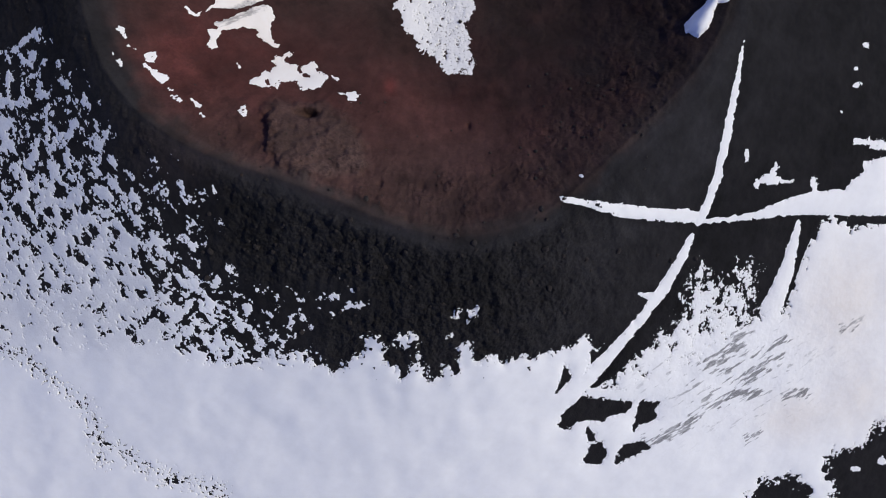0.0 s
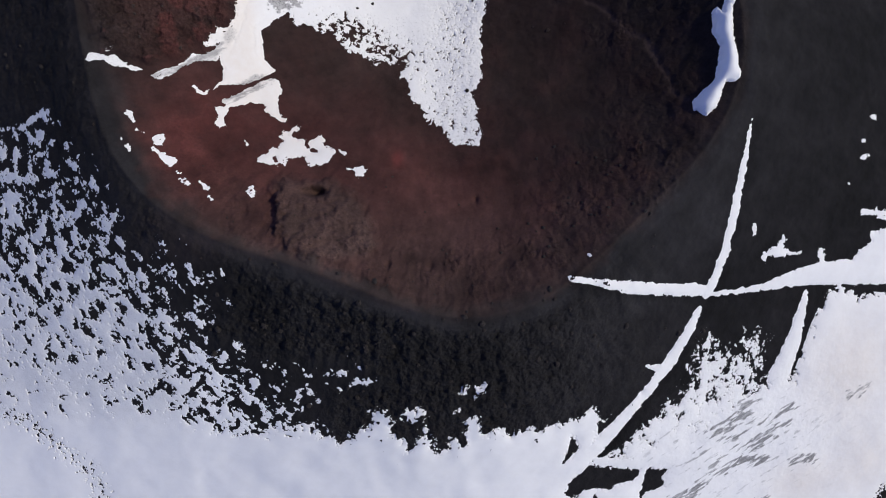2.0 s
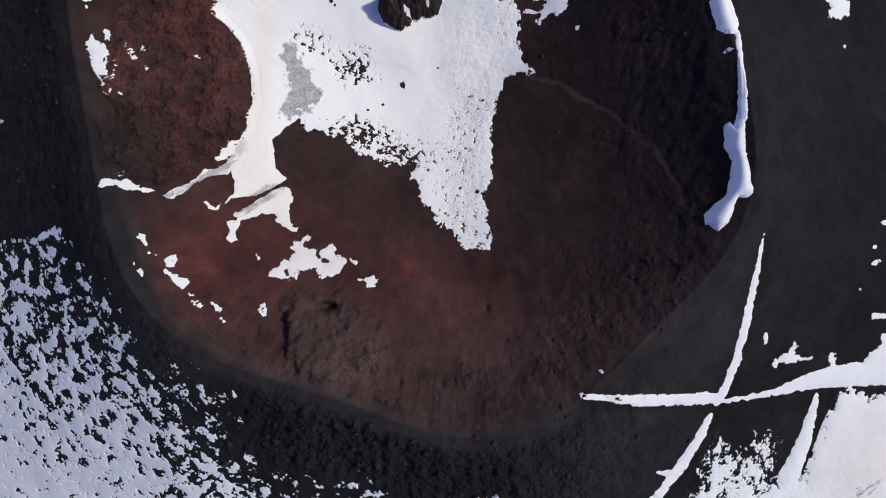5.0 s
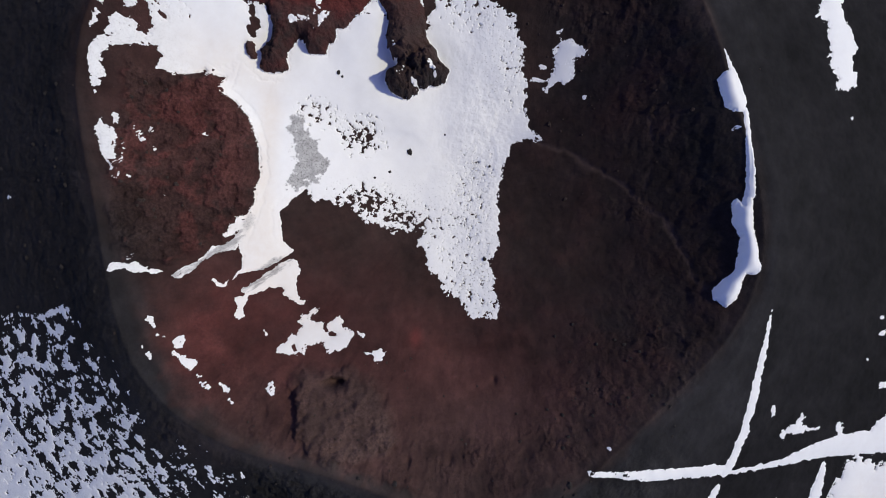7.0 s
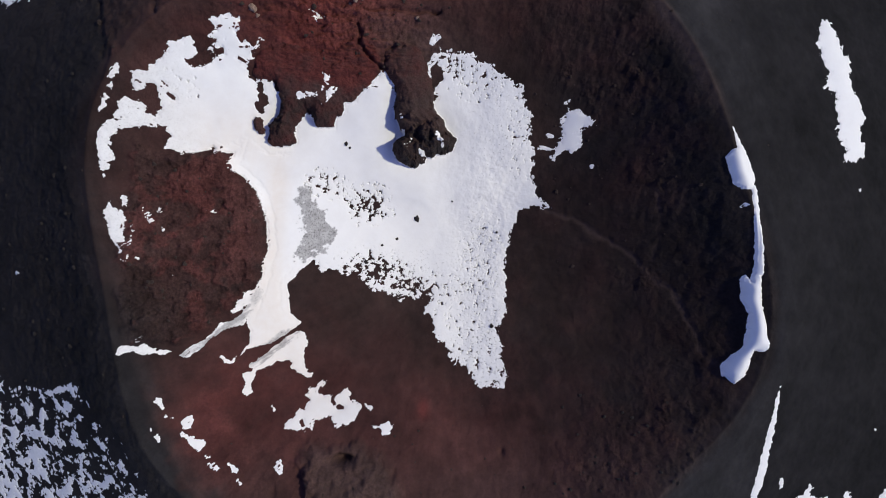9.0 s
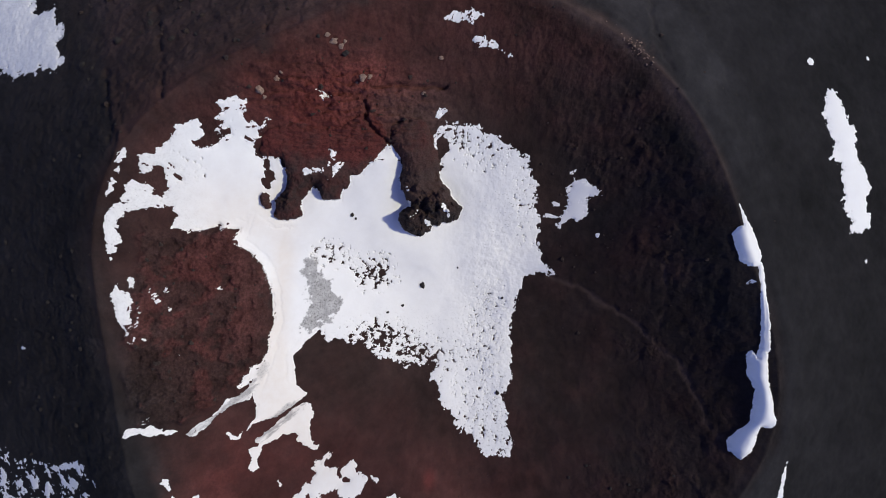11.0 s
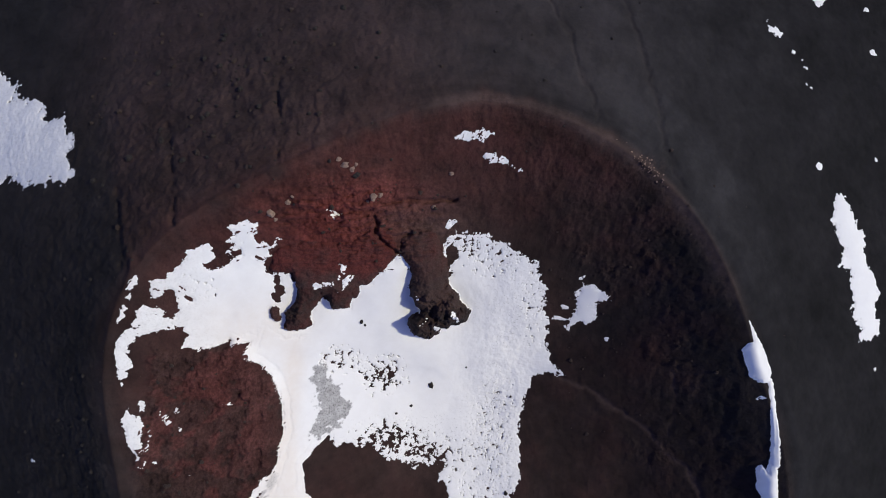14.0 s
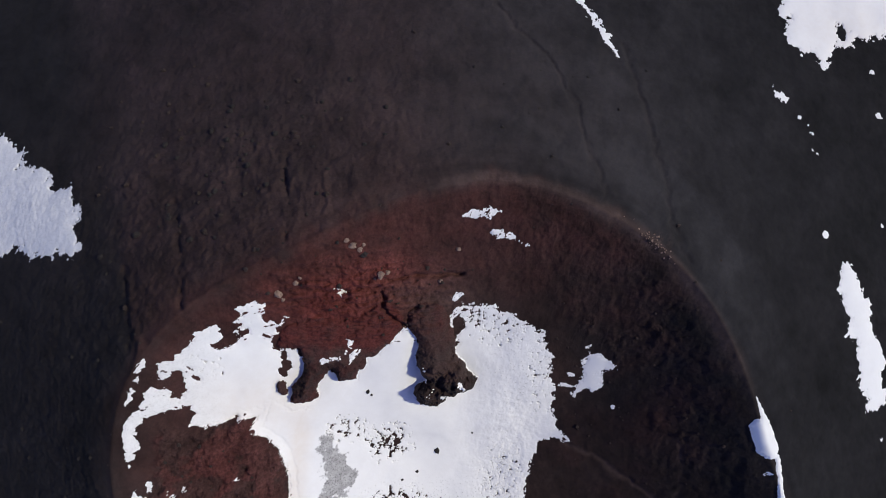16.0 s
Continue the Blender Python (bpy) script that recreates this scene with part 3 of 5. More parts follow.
# ---------------------------------------------------------------- lava spurs that stand over the snow
def outcrop(points, name, label, height, top, tip, seed, parts):
    """A crag that leaves the slope at y = top and stands highest at y = tip."""
    w = window(points, 3)
    form = np.full(X.shape, -3.0)
    form[w] = depth_inside(points, X[w], Y[w]) + 0.45 * N3[w] + 0.3 * N1[w]
    rise = 0.25 + 0.75 * smooth(top, tip, Y[w])
    craggy = 0.30 + 0.70 * smooth(tip + 5.0, tip + 1.0, Y[w] + N3[w])
    lump = 1 + craggy * (0.45 * layers(X[w], Y[w], 3.0, 4, 0.6, seed) + 0.5 * np.clip(0.65 - blocks(X[w] + 0.5 * N1[w], Y[w] + 0.4 * N3[w], 1.6, seed)[0], 0, 1))
    z = HEIGHT.copy()
    z[w] = HEIGHT[w] + np.where(form[w] > 0, height * rise * lump * (1 - np.exp(-np.maximum(form[w], 0) / 0.8)), form[w] * 2.5)
    corner = np.maximum(np.maximum(form[:-1, :-1], form[1:, 1:]), np.maximum(form[:-1, 1:], form[1:, :-1]))
    rust = np.clip(0.95 * smooth(82.5, 87, Y + 2 * N3) * smooth(-15, -19, X + N3) + 0.10 + 0.24 * smooth(-17, -20, X) + 0.25 * smooth(82, 89, Y), 0, 1)
    HEIGHT[w] = np.maximum(HEIGHT[w], z[w])
    thing = new(name)
    for part_name, cut in parts:
        piece = corner > -0.3
        piece &= cut(X[:-1, :-1] + 0.8 * N3[:-1, :-1], Y[:-1, :-1] + 0.8 * N6[:-1, :-1])
        if piece.any():
            sheet(part_name, piece, SNOUT if part_name == "snout" else LAVA, z, (("rust", rust),)).parent = thing
    return tagged(thing, label, "rock outcrop", group="lava spurs in the crater")


BASE = HEIGHT.copy()
outcrop(SPUR_BIG, "lava_spur", "long dark brown lava spur standing over the snow", 5.4, 91.0, 76.0, 61,
        (("ridge", lambda x, y: y > 77.5), ("snout", lambda x, y: y <= 77.5)))
outcrop(SPUR_RED, "lava_spur", "broad red and brown lava spur with ragged snout", 3.3, 90.0, 77.0, 71,
        (("red_face", lambda x, y: y > 81.5), ("snout", lambda x, y: (y <= 81.5) & (x < -29.3)), ("snout", lambda x, y: (y <= 81.5) & (x >= -29.3))))
outcrop(SPUR_SMALL, "lava_spur", "small dark lava knob at the snow's edge", 2.0, 80.0, 77.0, 81, (("knob", lambda x, y: y > -99),))


# crater floor and walls
# below the spurs
patch([(-38, 85.1), (-35.8, 83.4), (-33, 82.8), (-30.2, 81.6), (-24.8, 81.8), (-21.1, 82.5), (-18.7, 85), (-17.4, 86),
     (-16.2, 87.3), (-15.5, 87.1), (-15.2, 86.1), (-14.2, 85.2), (-13.6, 80.7), (-9.7, 76.8), (-7.8, 81.8),
     (-7.7, 83.3), (-6.6, 83.8), (-7.4, 84.2), (-7.3, 85.4), (-6.6, 86.1), (-5.7, 86.6), (-5.9, 88.3), (-6.8, 88.9),
     (-7.8, 88.8), (-8.1, 88.1), (-8, 86.9), (-8.6, 86.5), (-9.4, 87.2), (-9.9, 87.8), (-8.8, 88.7), (-8.1, 89.6),
     (-7.8, 90.6), (-6.6, 90.8), (-5.7, 91)]
     + [(10, 76), (8, 62), (-30, 62), (-37, 73)], "crater_snowfield", edge=(0.1, 0.3), depth=0.45)
# between the big spur and the eastern wall
patch([(-6.6, 90.8), (-5.7, 91), (-3.7, 90.7), (-0.8, 90.9), (-0.2, 89.8), (1.8, 89.5), (2.8, 88.6), (4.8, 88.1), (5.6, 87),
     (6.9, 86.5), (8.2, 85.6), (8.8, 84.4), (9.2, 82.4), (9.7, 81.7), (10.3, 81), (9.6, 79.8), (10, 78), (10.6, 75.9),
     (11.4, 75.4), (10.7, 73.8), (10.8, 71.7), (10.4, 68.6), (7.4, 64.2), (-5.5, 64.2), (-9.7, 72.8), (-5.5, 74.8),
     (-3.2, 76.9), (-4, 77.7), (-5.3, 78.9), (-5.6, 80.3), (-6.8, 81.1), (-7.7, 82.3), (-7.1, 83.8), (-5.7, 84.9),
     (-5.7, 86.6), (-5.9, 89.3)], "crater_snowfield", edge=(0.25, 0.9), depth=0.3)
# the crater's floor, its ragged southern edge and its eastern tail
patch([(-31.2, 52.9), (-30.2, 54.3), (-28.9, 54.7), (-28.2, 54.1), (-27.5, 53), (-25.7, 53.2), (-23.8, 52.1), (-22.3, 52.7),
     (-20.7, 51.9), (-19.9, 50.1), (-18.4, 49.6), (-15.8, 48.6), (-13.8, 47.6), (-12.2, 48.1), (-10.6, 47.8),
     (-9.4, 48.4), (-8.3, 47.6), (-8.9, 46.5), (-9, 45.2), (-7.6, 44.6), (-7.9, 42.8), (-7.6, 41.3), (-5.8, 40),
     (-4.8, 38.2), (-4.2, 36.6), (-2.7, 35.8), (-1.1, 34.9), (0.1, 33.6), (-0.3, 32.3), (1.9, 31.9), (2.1, 41.2),
     (-3.2, 54.1), (-7.4, 69.7), (-27.2, 71.4), (-32.8, 66.2), (-32.9, 57.4)], "crater_snowfield", edge=(0.2, 0.9), depth=0.18)
patch([(-4.2, 36.6), (-1.1, 35.1), (1.9, 31.9), (5, 32.1), (5.7, 33.6), (5.5, 36.1), (4.7, 37.6), (5.2, 39.2), (4.4, 40.7),
     (4, 42.3), (5.3, 43.9), (5.9, 45.4), (6, 48.7), (6, 51.9), (6.1, 55.1), (6.3, 57.3), (6.8, 59.4), (7.5, 61.5),
     (7.5, 63.1), (9.1, 64.7), (11.1, 65.1), (12.7, 64.7), (14.2, 64.9), (13.2, 65.8), (11.6, 66.9), (11.4, 68.8),
     (10, 70.6), (-3.2, 71.8), (-9.5, 69.6), (-9.6, 51.8), (-4.2, 44.4)], "crater_snowfield", edge=(0.2, 0.7), depth=0.18)
# channel beside the bare mound
patch([(-41.2, 70.8), (-40.8, 69.9), (-39.3, 69), (-38.2, 67.7), (-37.2, 66.2), (-36.6, 64.4), (-36.2, 62.5), (-36.1, 60.6),
     (-36, 58.6), (-35.7, 56.7), (-36.2, 55.2), (-36.6, 53.8), (-36.5, 52.5), (-36.9, 51.3), (-37.3, 50.2),
     (-37.7, 49), (-38.8, 45), (-38.2, 43.1), (-38.4, 41.2), (-39, 40), (-39.4, 39.3), (-38.5, 40.2), (-37, 40.6),
     (-35, 41), (-33.6, 41.9), (-32.1, 42.9), (-30.6, 43.9), (-30.7, 44.2), (-31.6, 45.1), (-32.3, 46), (-32.5, 47.5),
     (-32.7, 49.5), (-32.9, 50.9), (-32.3, 51.6), (-31.1, 53), (-28.9, 55), (-23.8, 61.9), (-26.9, 75.9),
     (-38.7, 77.2)], "crater_snowfield", edge=(0.1, 0.22), depth=0.45)
# northwestern corner
patch([(-41.2, 91), (-40.6, 92.1), (-40.1, 91.7), (-39.5, 91.9), (-38.6, 92.2), (-38, 92.4), (-37.4, 92), (-37, 91.8),
     (-37.3, 90.9), (-37.7, 90), (-37.3, 89.2), (-36.9, 88.6), (-36.4, 89.1), (-35.7, 88.7), (-34.9, 89.4),
     (-34.2, 90), (-33.9, 89.6), (-34.4, 88.8), (-35.1, 88.4), (-35.8, 87.9), (-35.8, 87.1), (-36.5, 86.5),
     (-36.9, 85.7), (-36.7, 84.5), (-36.1, 84.1), (-34.5, 84.3), (-33.4, 84.2), (-33, 83), (-33, 81.5), (-33.5, 80.1),
     (-34.2, 79), (-35.4, 77.8), (-36.9, 74.5), (-40.2, 72.6), (-42.5, 72.6), (-46.6, 76.1), (-41.7, 83.2),
     (-38.8, 87.4), (-39.9, 89.6), (-40, 90.8)], "crater_snowfield", edge=(0.12, 0.55), depth=0.3)
patch([(-41.2, 91), (-40.6, 90.8), (-40.4, 90.1), (-41.4, 89.1), (-40.3, 89), (-41.1, 88), (-42.1, 87.4), (-40.5, 87.6),
     (-39.8, 88.1), (-39.7, 87.6), (-40.8, 86.6), (-41.8, 85.7), (-42.9, 85), (-43.9, 84.8), (-44.7, 85.1),
     (-45, 85.6), (-44, 86), (-43.5, 86.8), (-43.6, 88.1), (-44.2, 88.7), (-45.2, 88.3), (-46.5, 87.7), (-47.1, 86.7),
     (-48, 85.9), (-49, 85), (-50, 84.5), (-49.7, 83.9), (-50.1, 83.4), (-51.2, 83.8), (-52.2, 83.2), (-51.8, 82.4),
     (-52.2, 81.4), (-52.2, 80.6), (-51.6, 80.2), (-50.9, 81.2), (-50.3, 82.1), (-49.7, 81.9), (-49.3, 81.1),
     (-48.9, 80.2), (-47.5, 74.4), (-40.2, 73.6), (-37.6, 85.2), (-37.7, 89.2), (-37.8, 91.3), (-39.7, 91.8)], "crater_snowfield", edge=(0.12, 0.55), depth=0.25)
patch([(-48.9, 80.2), (-49.2, 78.8), (-49.6, 77.6), (-50.3, 77.3), (-50.9, 77.7), (-51, 78.6), (-51.6, 79.2), (-53, 79.4),
     (-54, 78.6), (-54.4, 77.2), (-54.9, 76.3), (-56, 75), (-56.7, 74.2), (-57.1, 72.5), (-56.8, 70.9), (-56.8, 68.3),
     (-56.3, 67.5), (-55.9, 68.8), (-55.2, 70.4), (-55.3, 71.7), (-55.8, 72.5), (-55.4, 73.8), (-54.4, 74.7),
     (-53.1, 75.1), (-52, 75.6), (-50.4, 76), (-49.4, 76.2), (-48.6, 76.1), (-48.8, 75.2), (-48.2, 74.5),
     (-49.1, 73.5), (-49.3, 72.6), (-48, 72.3), (-46.3, 72.2), (-44.4, 72.6), (-42.9, 73.4), (-41.7, 73.4),
     (-41.4, 72.6), (-38.6, 72.6), (-36.7, 76.4), (-41.6, 81.6)], "crater_snowfield", edge=(0.12, 0.5), depth=0.2)
patch([(-36.9, 51.5), (-37.3, 50.4), (-38.5, 49.9), (-39.6, 48.9), (-40.1, 47.5), (-40.7, 46.4), (-40.1, 46.2), (-38.8, 47.3), (-37.3, 48.6), (-36.3, 50.2)], "crater_snowfield", edge=(0.1, 0.3), depth=0.2)
line([(-40.6, 44.7, 0.5), (-39.0, 45.6, 0.7), (-38.0, 47.6, 0.9), (-37.0, 49.8, 0.8)], "crater_snowfield", edge=(0.1, 0.4), depth=0.2)
# soiled tongues below the channel
patch([(-39.4, 36.6), (-38.7, 36), (-38.4, 35), (-38.7, 33.8), (-38.5, 33), (-38, 32.6), (-37.2, 33.3), (-37.6, 34.7),
     (-37.1, 35.9), (-36.8, 36.6), (-35.9, 36.8), (-34.9, 37.2), (-34.2, 38), (-33.4, 37.8), (-32.6, 38),
     (-31.8, 37.4), (-32.1, 36.8), (-31.2, 36.2), (-30.9, 35.8), (-30, 35.7), (-29.4, 35), (-28.6, 34.8), (-28, 35.5),
     (-28.9, 35.6), (-29.4, 36.2), (-29.9, 37.5), (-30, 39.4), (-29.7, 39.9), (-29.5, 41.1), (-30.2, 42.4),
     (-31.1, 42.9), (-32.1, 42.3), (-33.6, 41.1), (-34.9, 40.1), (-36.1, 39.2), (-37, 38.2), (-38, 37.5),
     (-37.7, 36.8), (-38.6, 36.5)], "snow_tongue", edge=(0.1, 0.35), depth=0.2)
patch([(-47.3, 40.2), (-45.8, 41.5), (-44.1, 42.5), (-42.7, 44), (-42.3, 44.9), (-40.9, 44.9), (-39.8, 45.3), (-39.1, 46.1),
     (-38.5, 45.6), (-39, 44.6), (-40.2, 44.2), (-41.5, 43.8), (-42.7, 43), (-43.8, 42.2), (-44.8, 40.8),
     (-45.9, 40.1), (-46.8, 39.8)], "snow_tongue", edge=(0.1, 0.35), depth=0.15)
patch([(-54.7, 41.1), (-54.1, 40.9), (-53.3, 41.3), (-52.6, 41.5), (-52, 41), (-51.3, 40.7), (-50.4, 40.8), (-49.4, 40.5),
     (-48.1, 40.9), (-48.8, 41.3), (-49.8, 41.3), (-50.5, 41.8), (-51.4, 42.6), (-52, 42.2), (-53, 42.2), (-54, 42.4),
     (-54.6, 41.9)], "snow_tongue", edge=(0.1, 0.35), depth=0.15)
# patches on the inner slopes
for points in ([(-56.4, 62.2), (-56, 63.9), (-55.6, 64.1), (-55.4, 63.1), (-54.9, 62.9), (-54.3, 62.6), (-53.7, 60.7), (-54.1, 59.6),
     (-53.8, 59), (-53.9, 57.3), (-54.5, 56.8), (-55.2, 57.8), (-55.7, 58.4), (-56, 60.1)],
               [(-18.2, 26.7), (-17, 26.3), (-16.2, 25.5), (-15.3, 25.2), (-14.4, 25.8), (-14.2, 26.5), (-15.2, 27.4), (-15.8, 27),
     (-17.2, 26.8)],
               [(-32.9, 22.1), (-32.6, 23), (-31.9, 23.3), (-31.5, 22.3), (-31.6, 21.6), (-30.9, 20.6), (-31.9, 21.4), (-32.5, 21.6)],
               [(-34.8, 31.1), (-34.2, 31.2), (-33.5, 30.3), (-33.9, 30.1)],
               [(-47.5, 30.4), (-46.3, 29.9), (-45.6, 29.2), (-44.9, 29), (-44.7, 29.8), (-45.1, 30.7), (-45.8, 30.8), (-46.2, 30.2)],
               [(-45.4, 27.5), (-44.8, 26.8), (-44.1, 26.1), (-43.4, 25.7), (-43, 26.4), (-42.5, 27.2), (-43, 27.7), (-43.8, 27.3),
     (-44.6, 27.9), (-45.1, 27.7)]):
    patch(points, "snow_patch", edge=(0.15, 0.45), depth=0.18)
patch([(-32, 27.7), (-31.2, 27), (-30.4, 26.7), (-29, 26.9), (-28, 27.3), (-27.3, 28.2), (-26.1, 28.1), (-25.3, 28.9),
     (-24.8, 28.5), (-24.9, 27.3), (-23.7, 27.1), (-22.3, 27), (-21, 27.6), (-20.2, 28.9), (-20, 29.5), (-21.1, 30.4),
     (-21.9, 31.2), (-22.2, 32), (-22.9, 33), (-23.5, 32.1), (-24.6, 31.5), (-25.4, 32.1), (-26.5, 32.2),
     (-27.2, 32.7), (-26.3, 34.1), (-26.9, 34.2), (-27.8, 33.4), (-29, 32.8), (-29.1, 31.9), (-28.7, 31.2),
     (-29.4, 30.3), (-30.2, 29.7), (-31, 29.1), (-31.4, 28.4)], "snow_patch", edge=(0.2, 0.75), depth=0.2)
patch([(16.4, 82.1), (17.2, 81.7), (18.6, 81.7), (19.8, 81.3), (20.4, 80), (21.4, 79), (20.7, 78.7), (19.8, 79.1),
     (18.8, 78.7), (18.4, 77.7), (19.2, 76.7), (18.9, 75.4), (17.2, 74.3), (16.4, 75.1), (15.3, 74.4), (14.3, 73.8),
     (14.7, 75.1), (15.2, 76.1), (15.6, 77.4), (15.7, 78.9), (15.3, 80.4), (16.2, 81.1)], "snow_patch", edge=(0.3, 0.9), depth=0.18)
for points in ([(-53.6, 83.9, 0.15), (-54.1, 82.8, 0.45)], [(-54.4, 82.3, 0.35), (-54.8, 80.8, 0.35)], [(-55.4, 79.4, 0.4), (-55.9, 78, 0.45), (-56.5, 77.2, 0.25)],
               [(12.2, 75.7, 0.35), (13.7, 75.4, 0.35)], [(13.3, 78.1, 0.3), (14.1, 77.4, 0.3)], [(15.6, 82.9, 0.3), (16.7, 83.6, 0.3)], [(-7.8, 91.8, 0.35), (-7.3, 92.8, 0.5), (-6.6, 93, 0.35)],
               [(-54.2, 64.7, 0.4), (-53.9, 63.7, 0.4)], [(-53, 60.8, 0.3), (-53.2, 57.6, 0.45)], [(-51.5, 63, 0.4), (-51, 61.3, 0.4)], [(-54.1, 56.3, 0.45), (-53.9, 55.6, 0.45)], [(-52.6, 55.7, 0.3), (-52.3, 55.4, 0.3)],
               [(-43.9, 63, 0.25), (-42.8, 62.9, 0.25)], [(-49.8, 63, 0.3), (-49.8, 62.7, 0.3)], [(-49.7, 60.5, 0.2), (-49.4, 59.8, 0.2)], [(-48.2, 53.3, 0.25), (-48, 52.8, 0.25)],
               [(-49.5, 34, 0.35), (-48.9, 32.8, 0.35)], [(-48.2, 31.1, 0.2), (-47.5, 30.9, 0.2)], [(-46, 28.4, 0.2), (-45.4, 27.7, 0.2)], [(-41.8, 23.7, 0.28), (-40.4, 23, 0.28)], [(-39.3, 23.4, 0.2), (-38, 22.3, 0.3), (-37.7, 21.9, 0.2)], [(-37.8, 21.2, 0.22), (-37.1, 20.5, 0.22)],
               [(-50.1, 29.8, 0.22), (-49.8, 29.3, 0.22)], [(-49.4, 28.6, 0.22), (-48.8, 27.8, 0.22)], [(-42.5, 25, 0.25), (-42.3, 24.7, 0.25)], [(-19.2, 30, 0.35), (-18.4, 29.4, 0.35)], [(-42.1, 39.8, 0.15), (-41.3, 38.6, 0.2), (-40.5, 38.3, 0.3), (-39.6, 39.7, 0.2)], [(-52, 43, 0.3), (-51.5, 43.5, 0.3)]):
    line(points, "snow_patch", edge=(0.1, 0.45), depth=0.15)
# drift_south
patch([(46.7, 44.6), (47.2, 40.9), (46.2, 40.3), (45.1, 40.4), (43.6, 36.2), (42.1, 34.8), (40.5, 36.1), (40.3, 37.5), 
     (43.5, 40.9), (44.2, 43.2), (44.4, 46.5), (43.5, 48.8), (43.3, 52.1), (43.9, 52.8), (44.5, 51.8), (44.9, 53.8), 
     (45.8, 53.8)], "snow_cornice", edge=(0.1, 0.2), depth=0.7)
# drift_north
patch([(40.7, 77.1), (43.5, 72), (44.6, 68.4), (44.4, 66.5), (42.6, 66.8), (41.4, 67.5), (40, 72.1), (40.7, 73.1), 
     (41.5, 73.3), (41.1, 75.6)], "snow_cornice", edge=(0.1, 0.2), depth=0.7)
# east_strip
patch([(62.6, 98.3), (64.6, 97.8), (64.8, 95.5), (67.6, 90.9), (67.2, 87.8), (67.8, 84.7), (69.3, 81.2), (68.6, 77.6), 
     (68.9, 74.1), (67, 72.6), (64.4, 72.4), (64.1, 75.1), (63, 77.1), (63.5, 84.1), (61.5, 85.6), (62.6, 88.6), 
     (60.5, 93.7), (61.5, 96.3)], "snow_bank", edge=(0.5, 0.8), depth=0.25)
# far_northeast
patch([(56.6, 147), (58.8, 147.1), (57.5, 143.3), (57.7, 140.6), (60.6, 139.5), (63.2, 140), (64.4, 135.8), 
     (67.6, 139.7), (70, 141.7), (69.7, 145.4), (71.4, 144.3), (70.2, 140.7), (72.7, 142.9), (79.1, 144), 
     (84.6, 146.3), (111.3, 149), (114.9, 172.7), (60.1, 169.3), (60, 154.8)], "snowfield", edge=(0.8, 1.1), depth=0.25)
# far_northwest
patch([(-120.5, 123.4), (-92.8, 122.1), (-86, 117.7), (-86.9, 115.8), (-81.5, 114.5), (-79.2, 112.6), (-77.9, 110.5), 
     (-73.9, 111.1), (-74, 109.1), (-71.4, 105.9), (-72.1, 103.9), (-70, 100.3), (-71.5, 98.8), (-74.8, 99.7), 
     (-77.7, 98.4), (-84.1, 100.3), (-87.9, 98.8), (-117, 98.1)], "snowfield", edge=(0.6, 1.1), depth=0.25)

# broken snow among the blocks of the southwest flank
w = window(FLANK_SNOW, 8)
near = depth_inside(FLANK_SNOW, X[w], Y[w]) + 1.5 * N6[w] + 1.2 * N3[w]
u, v = X[w] * 0.82 + Y[w] * 0.57, (Y[w] * 0.82 - X[w] * 0.57) * 0.92
broken = layers(u, v, 2.5, 5, 0.72, 19) + 0.2 * swell(u / 0.5, v / 0.5, 29)
bare_share = 0.27 + 0.014 * np.clip(Y[w] - 5, -30, 30) + 0.007 * np.clip(X[w] + 60, -30, 15) + 0.017 * np.clip(X[w] + 52, 0, 30) + 0.04 * smooth(-52, -44, X[w]) + 0.25 * N6[w]
lay(w, np.minimum(np.minimum(near * 0.5 + 0.15, 1.5 * (broken - bare_share + 0.22) + np.clip(near * 0.06, -0.4, 0.2)), 2.0), "speckled_snowfield", 0.08)

# and between the two paths of the southeast flank
w = window(BROKEN, 6)
near = depth_inside(BROKEN, X[w], Y[w])
lay(w, np.minimum(near * 0.45 + 0.1, 0.5) + 1.9 * layers(X[w], Y[w] * 0.8, 2.2, 5, 0.85, 97) + 0.08 * np.clip(-10 - Y[w], -10, 12) - 0.12, "southeast_snowfield", 0.2)

# the spurs stand free of it
for points in (SPUR_BIG, SPUR_RED, SPUR_SMALL):
    w = window(points, 3)
    COVER[w] = np.minimum(COVER[w], -(depth_inside(points, X[w], Y[w]) + 0.45 * N3[w] + 0.3 * N1[w]))
# snow caught on the red spur
for points in ([(-29.1, 82.1, 0.35), (-28.2, 82.4, 0.35), (-27, 82.5, 0.35)], [(-26.6, 82.7, 0.35), (-25.6, 83.3, 0.35)], [(-25.1, 85.1, 0.3), (-24.8, 84, 0.3), (-24.5, 83, 0.45), (-24.9, 81.7, 0.3), (-25.2, 81.3, 0.25)], [(-28, 79.4, 0.25), (-27.9, 78.8, 0.25)], [(-26.4, 93.4, 0.3), (-25.4, 93.6, 0.2)],
               [(-13.3, 77.5, 0.3), (-12.7, 76.9, 0.3)], [(-12.7, 75.1, 0.2), (-11.7, 75.3, 0.25)],
               [(-6.6, 76.7, 0.35), (-5.9, 75.4, 0.35)], [(-10.0, 74.2, 0.3), (-8.9, 73.6, 0.3)], [(-13.0, 79.4, 0.15), (-12.3, 79.6, 0.1)]):
    line(points, "snow_patch", edge=(0.4, 0.9), depth=0.12)
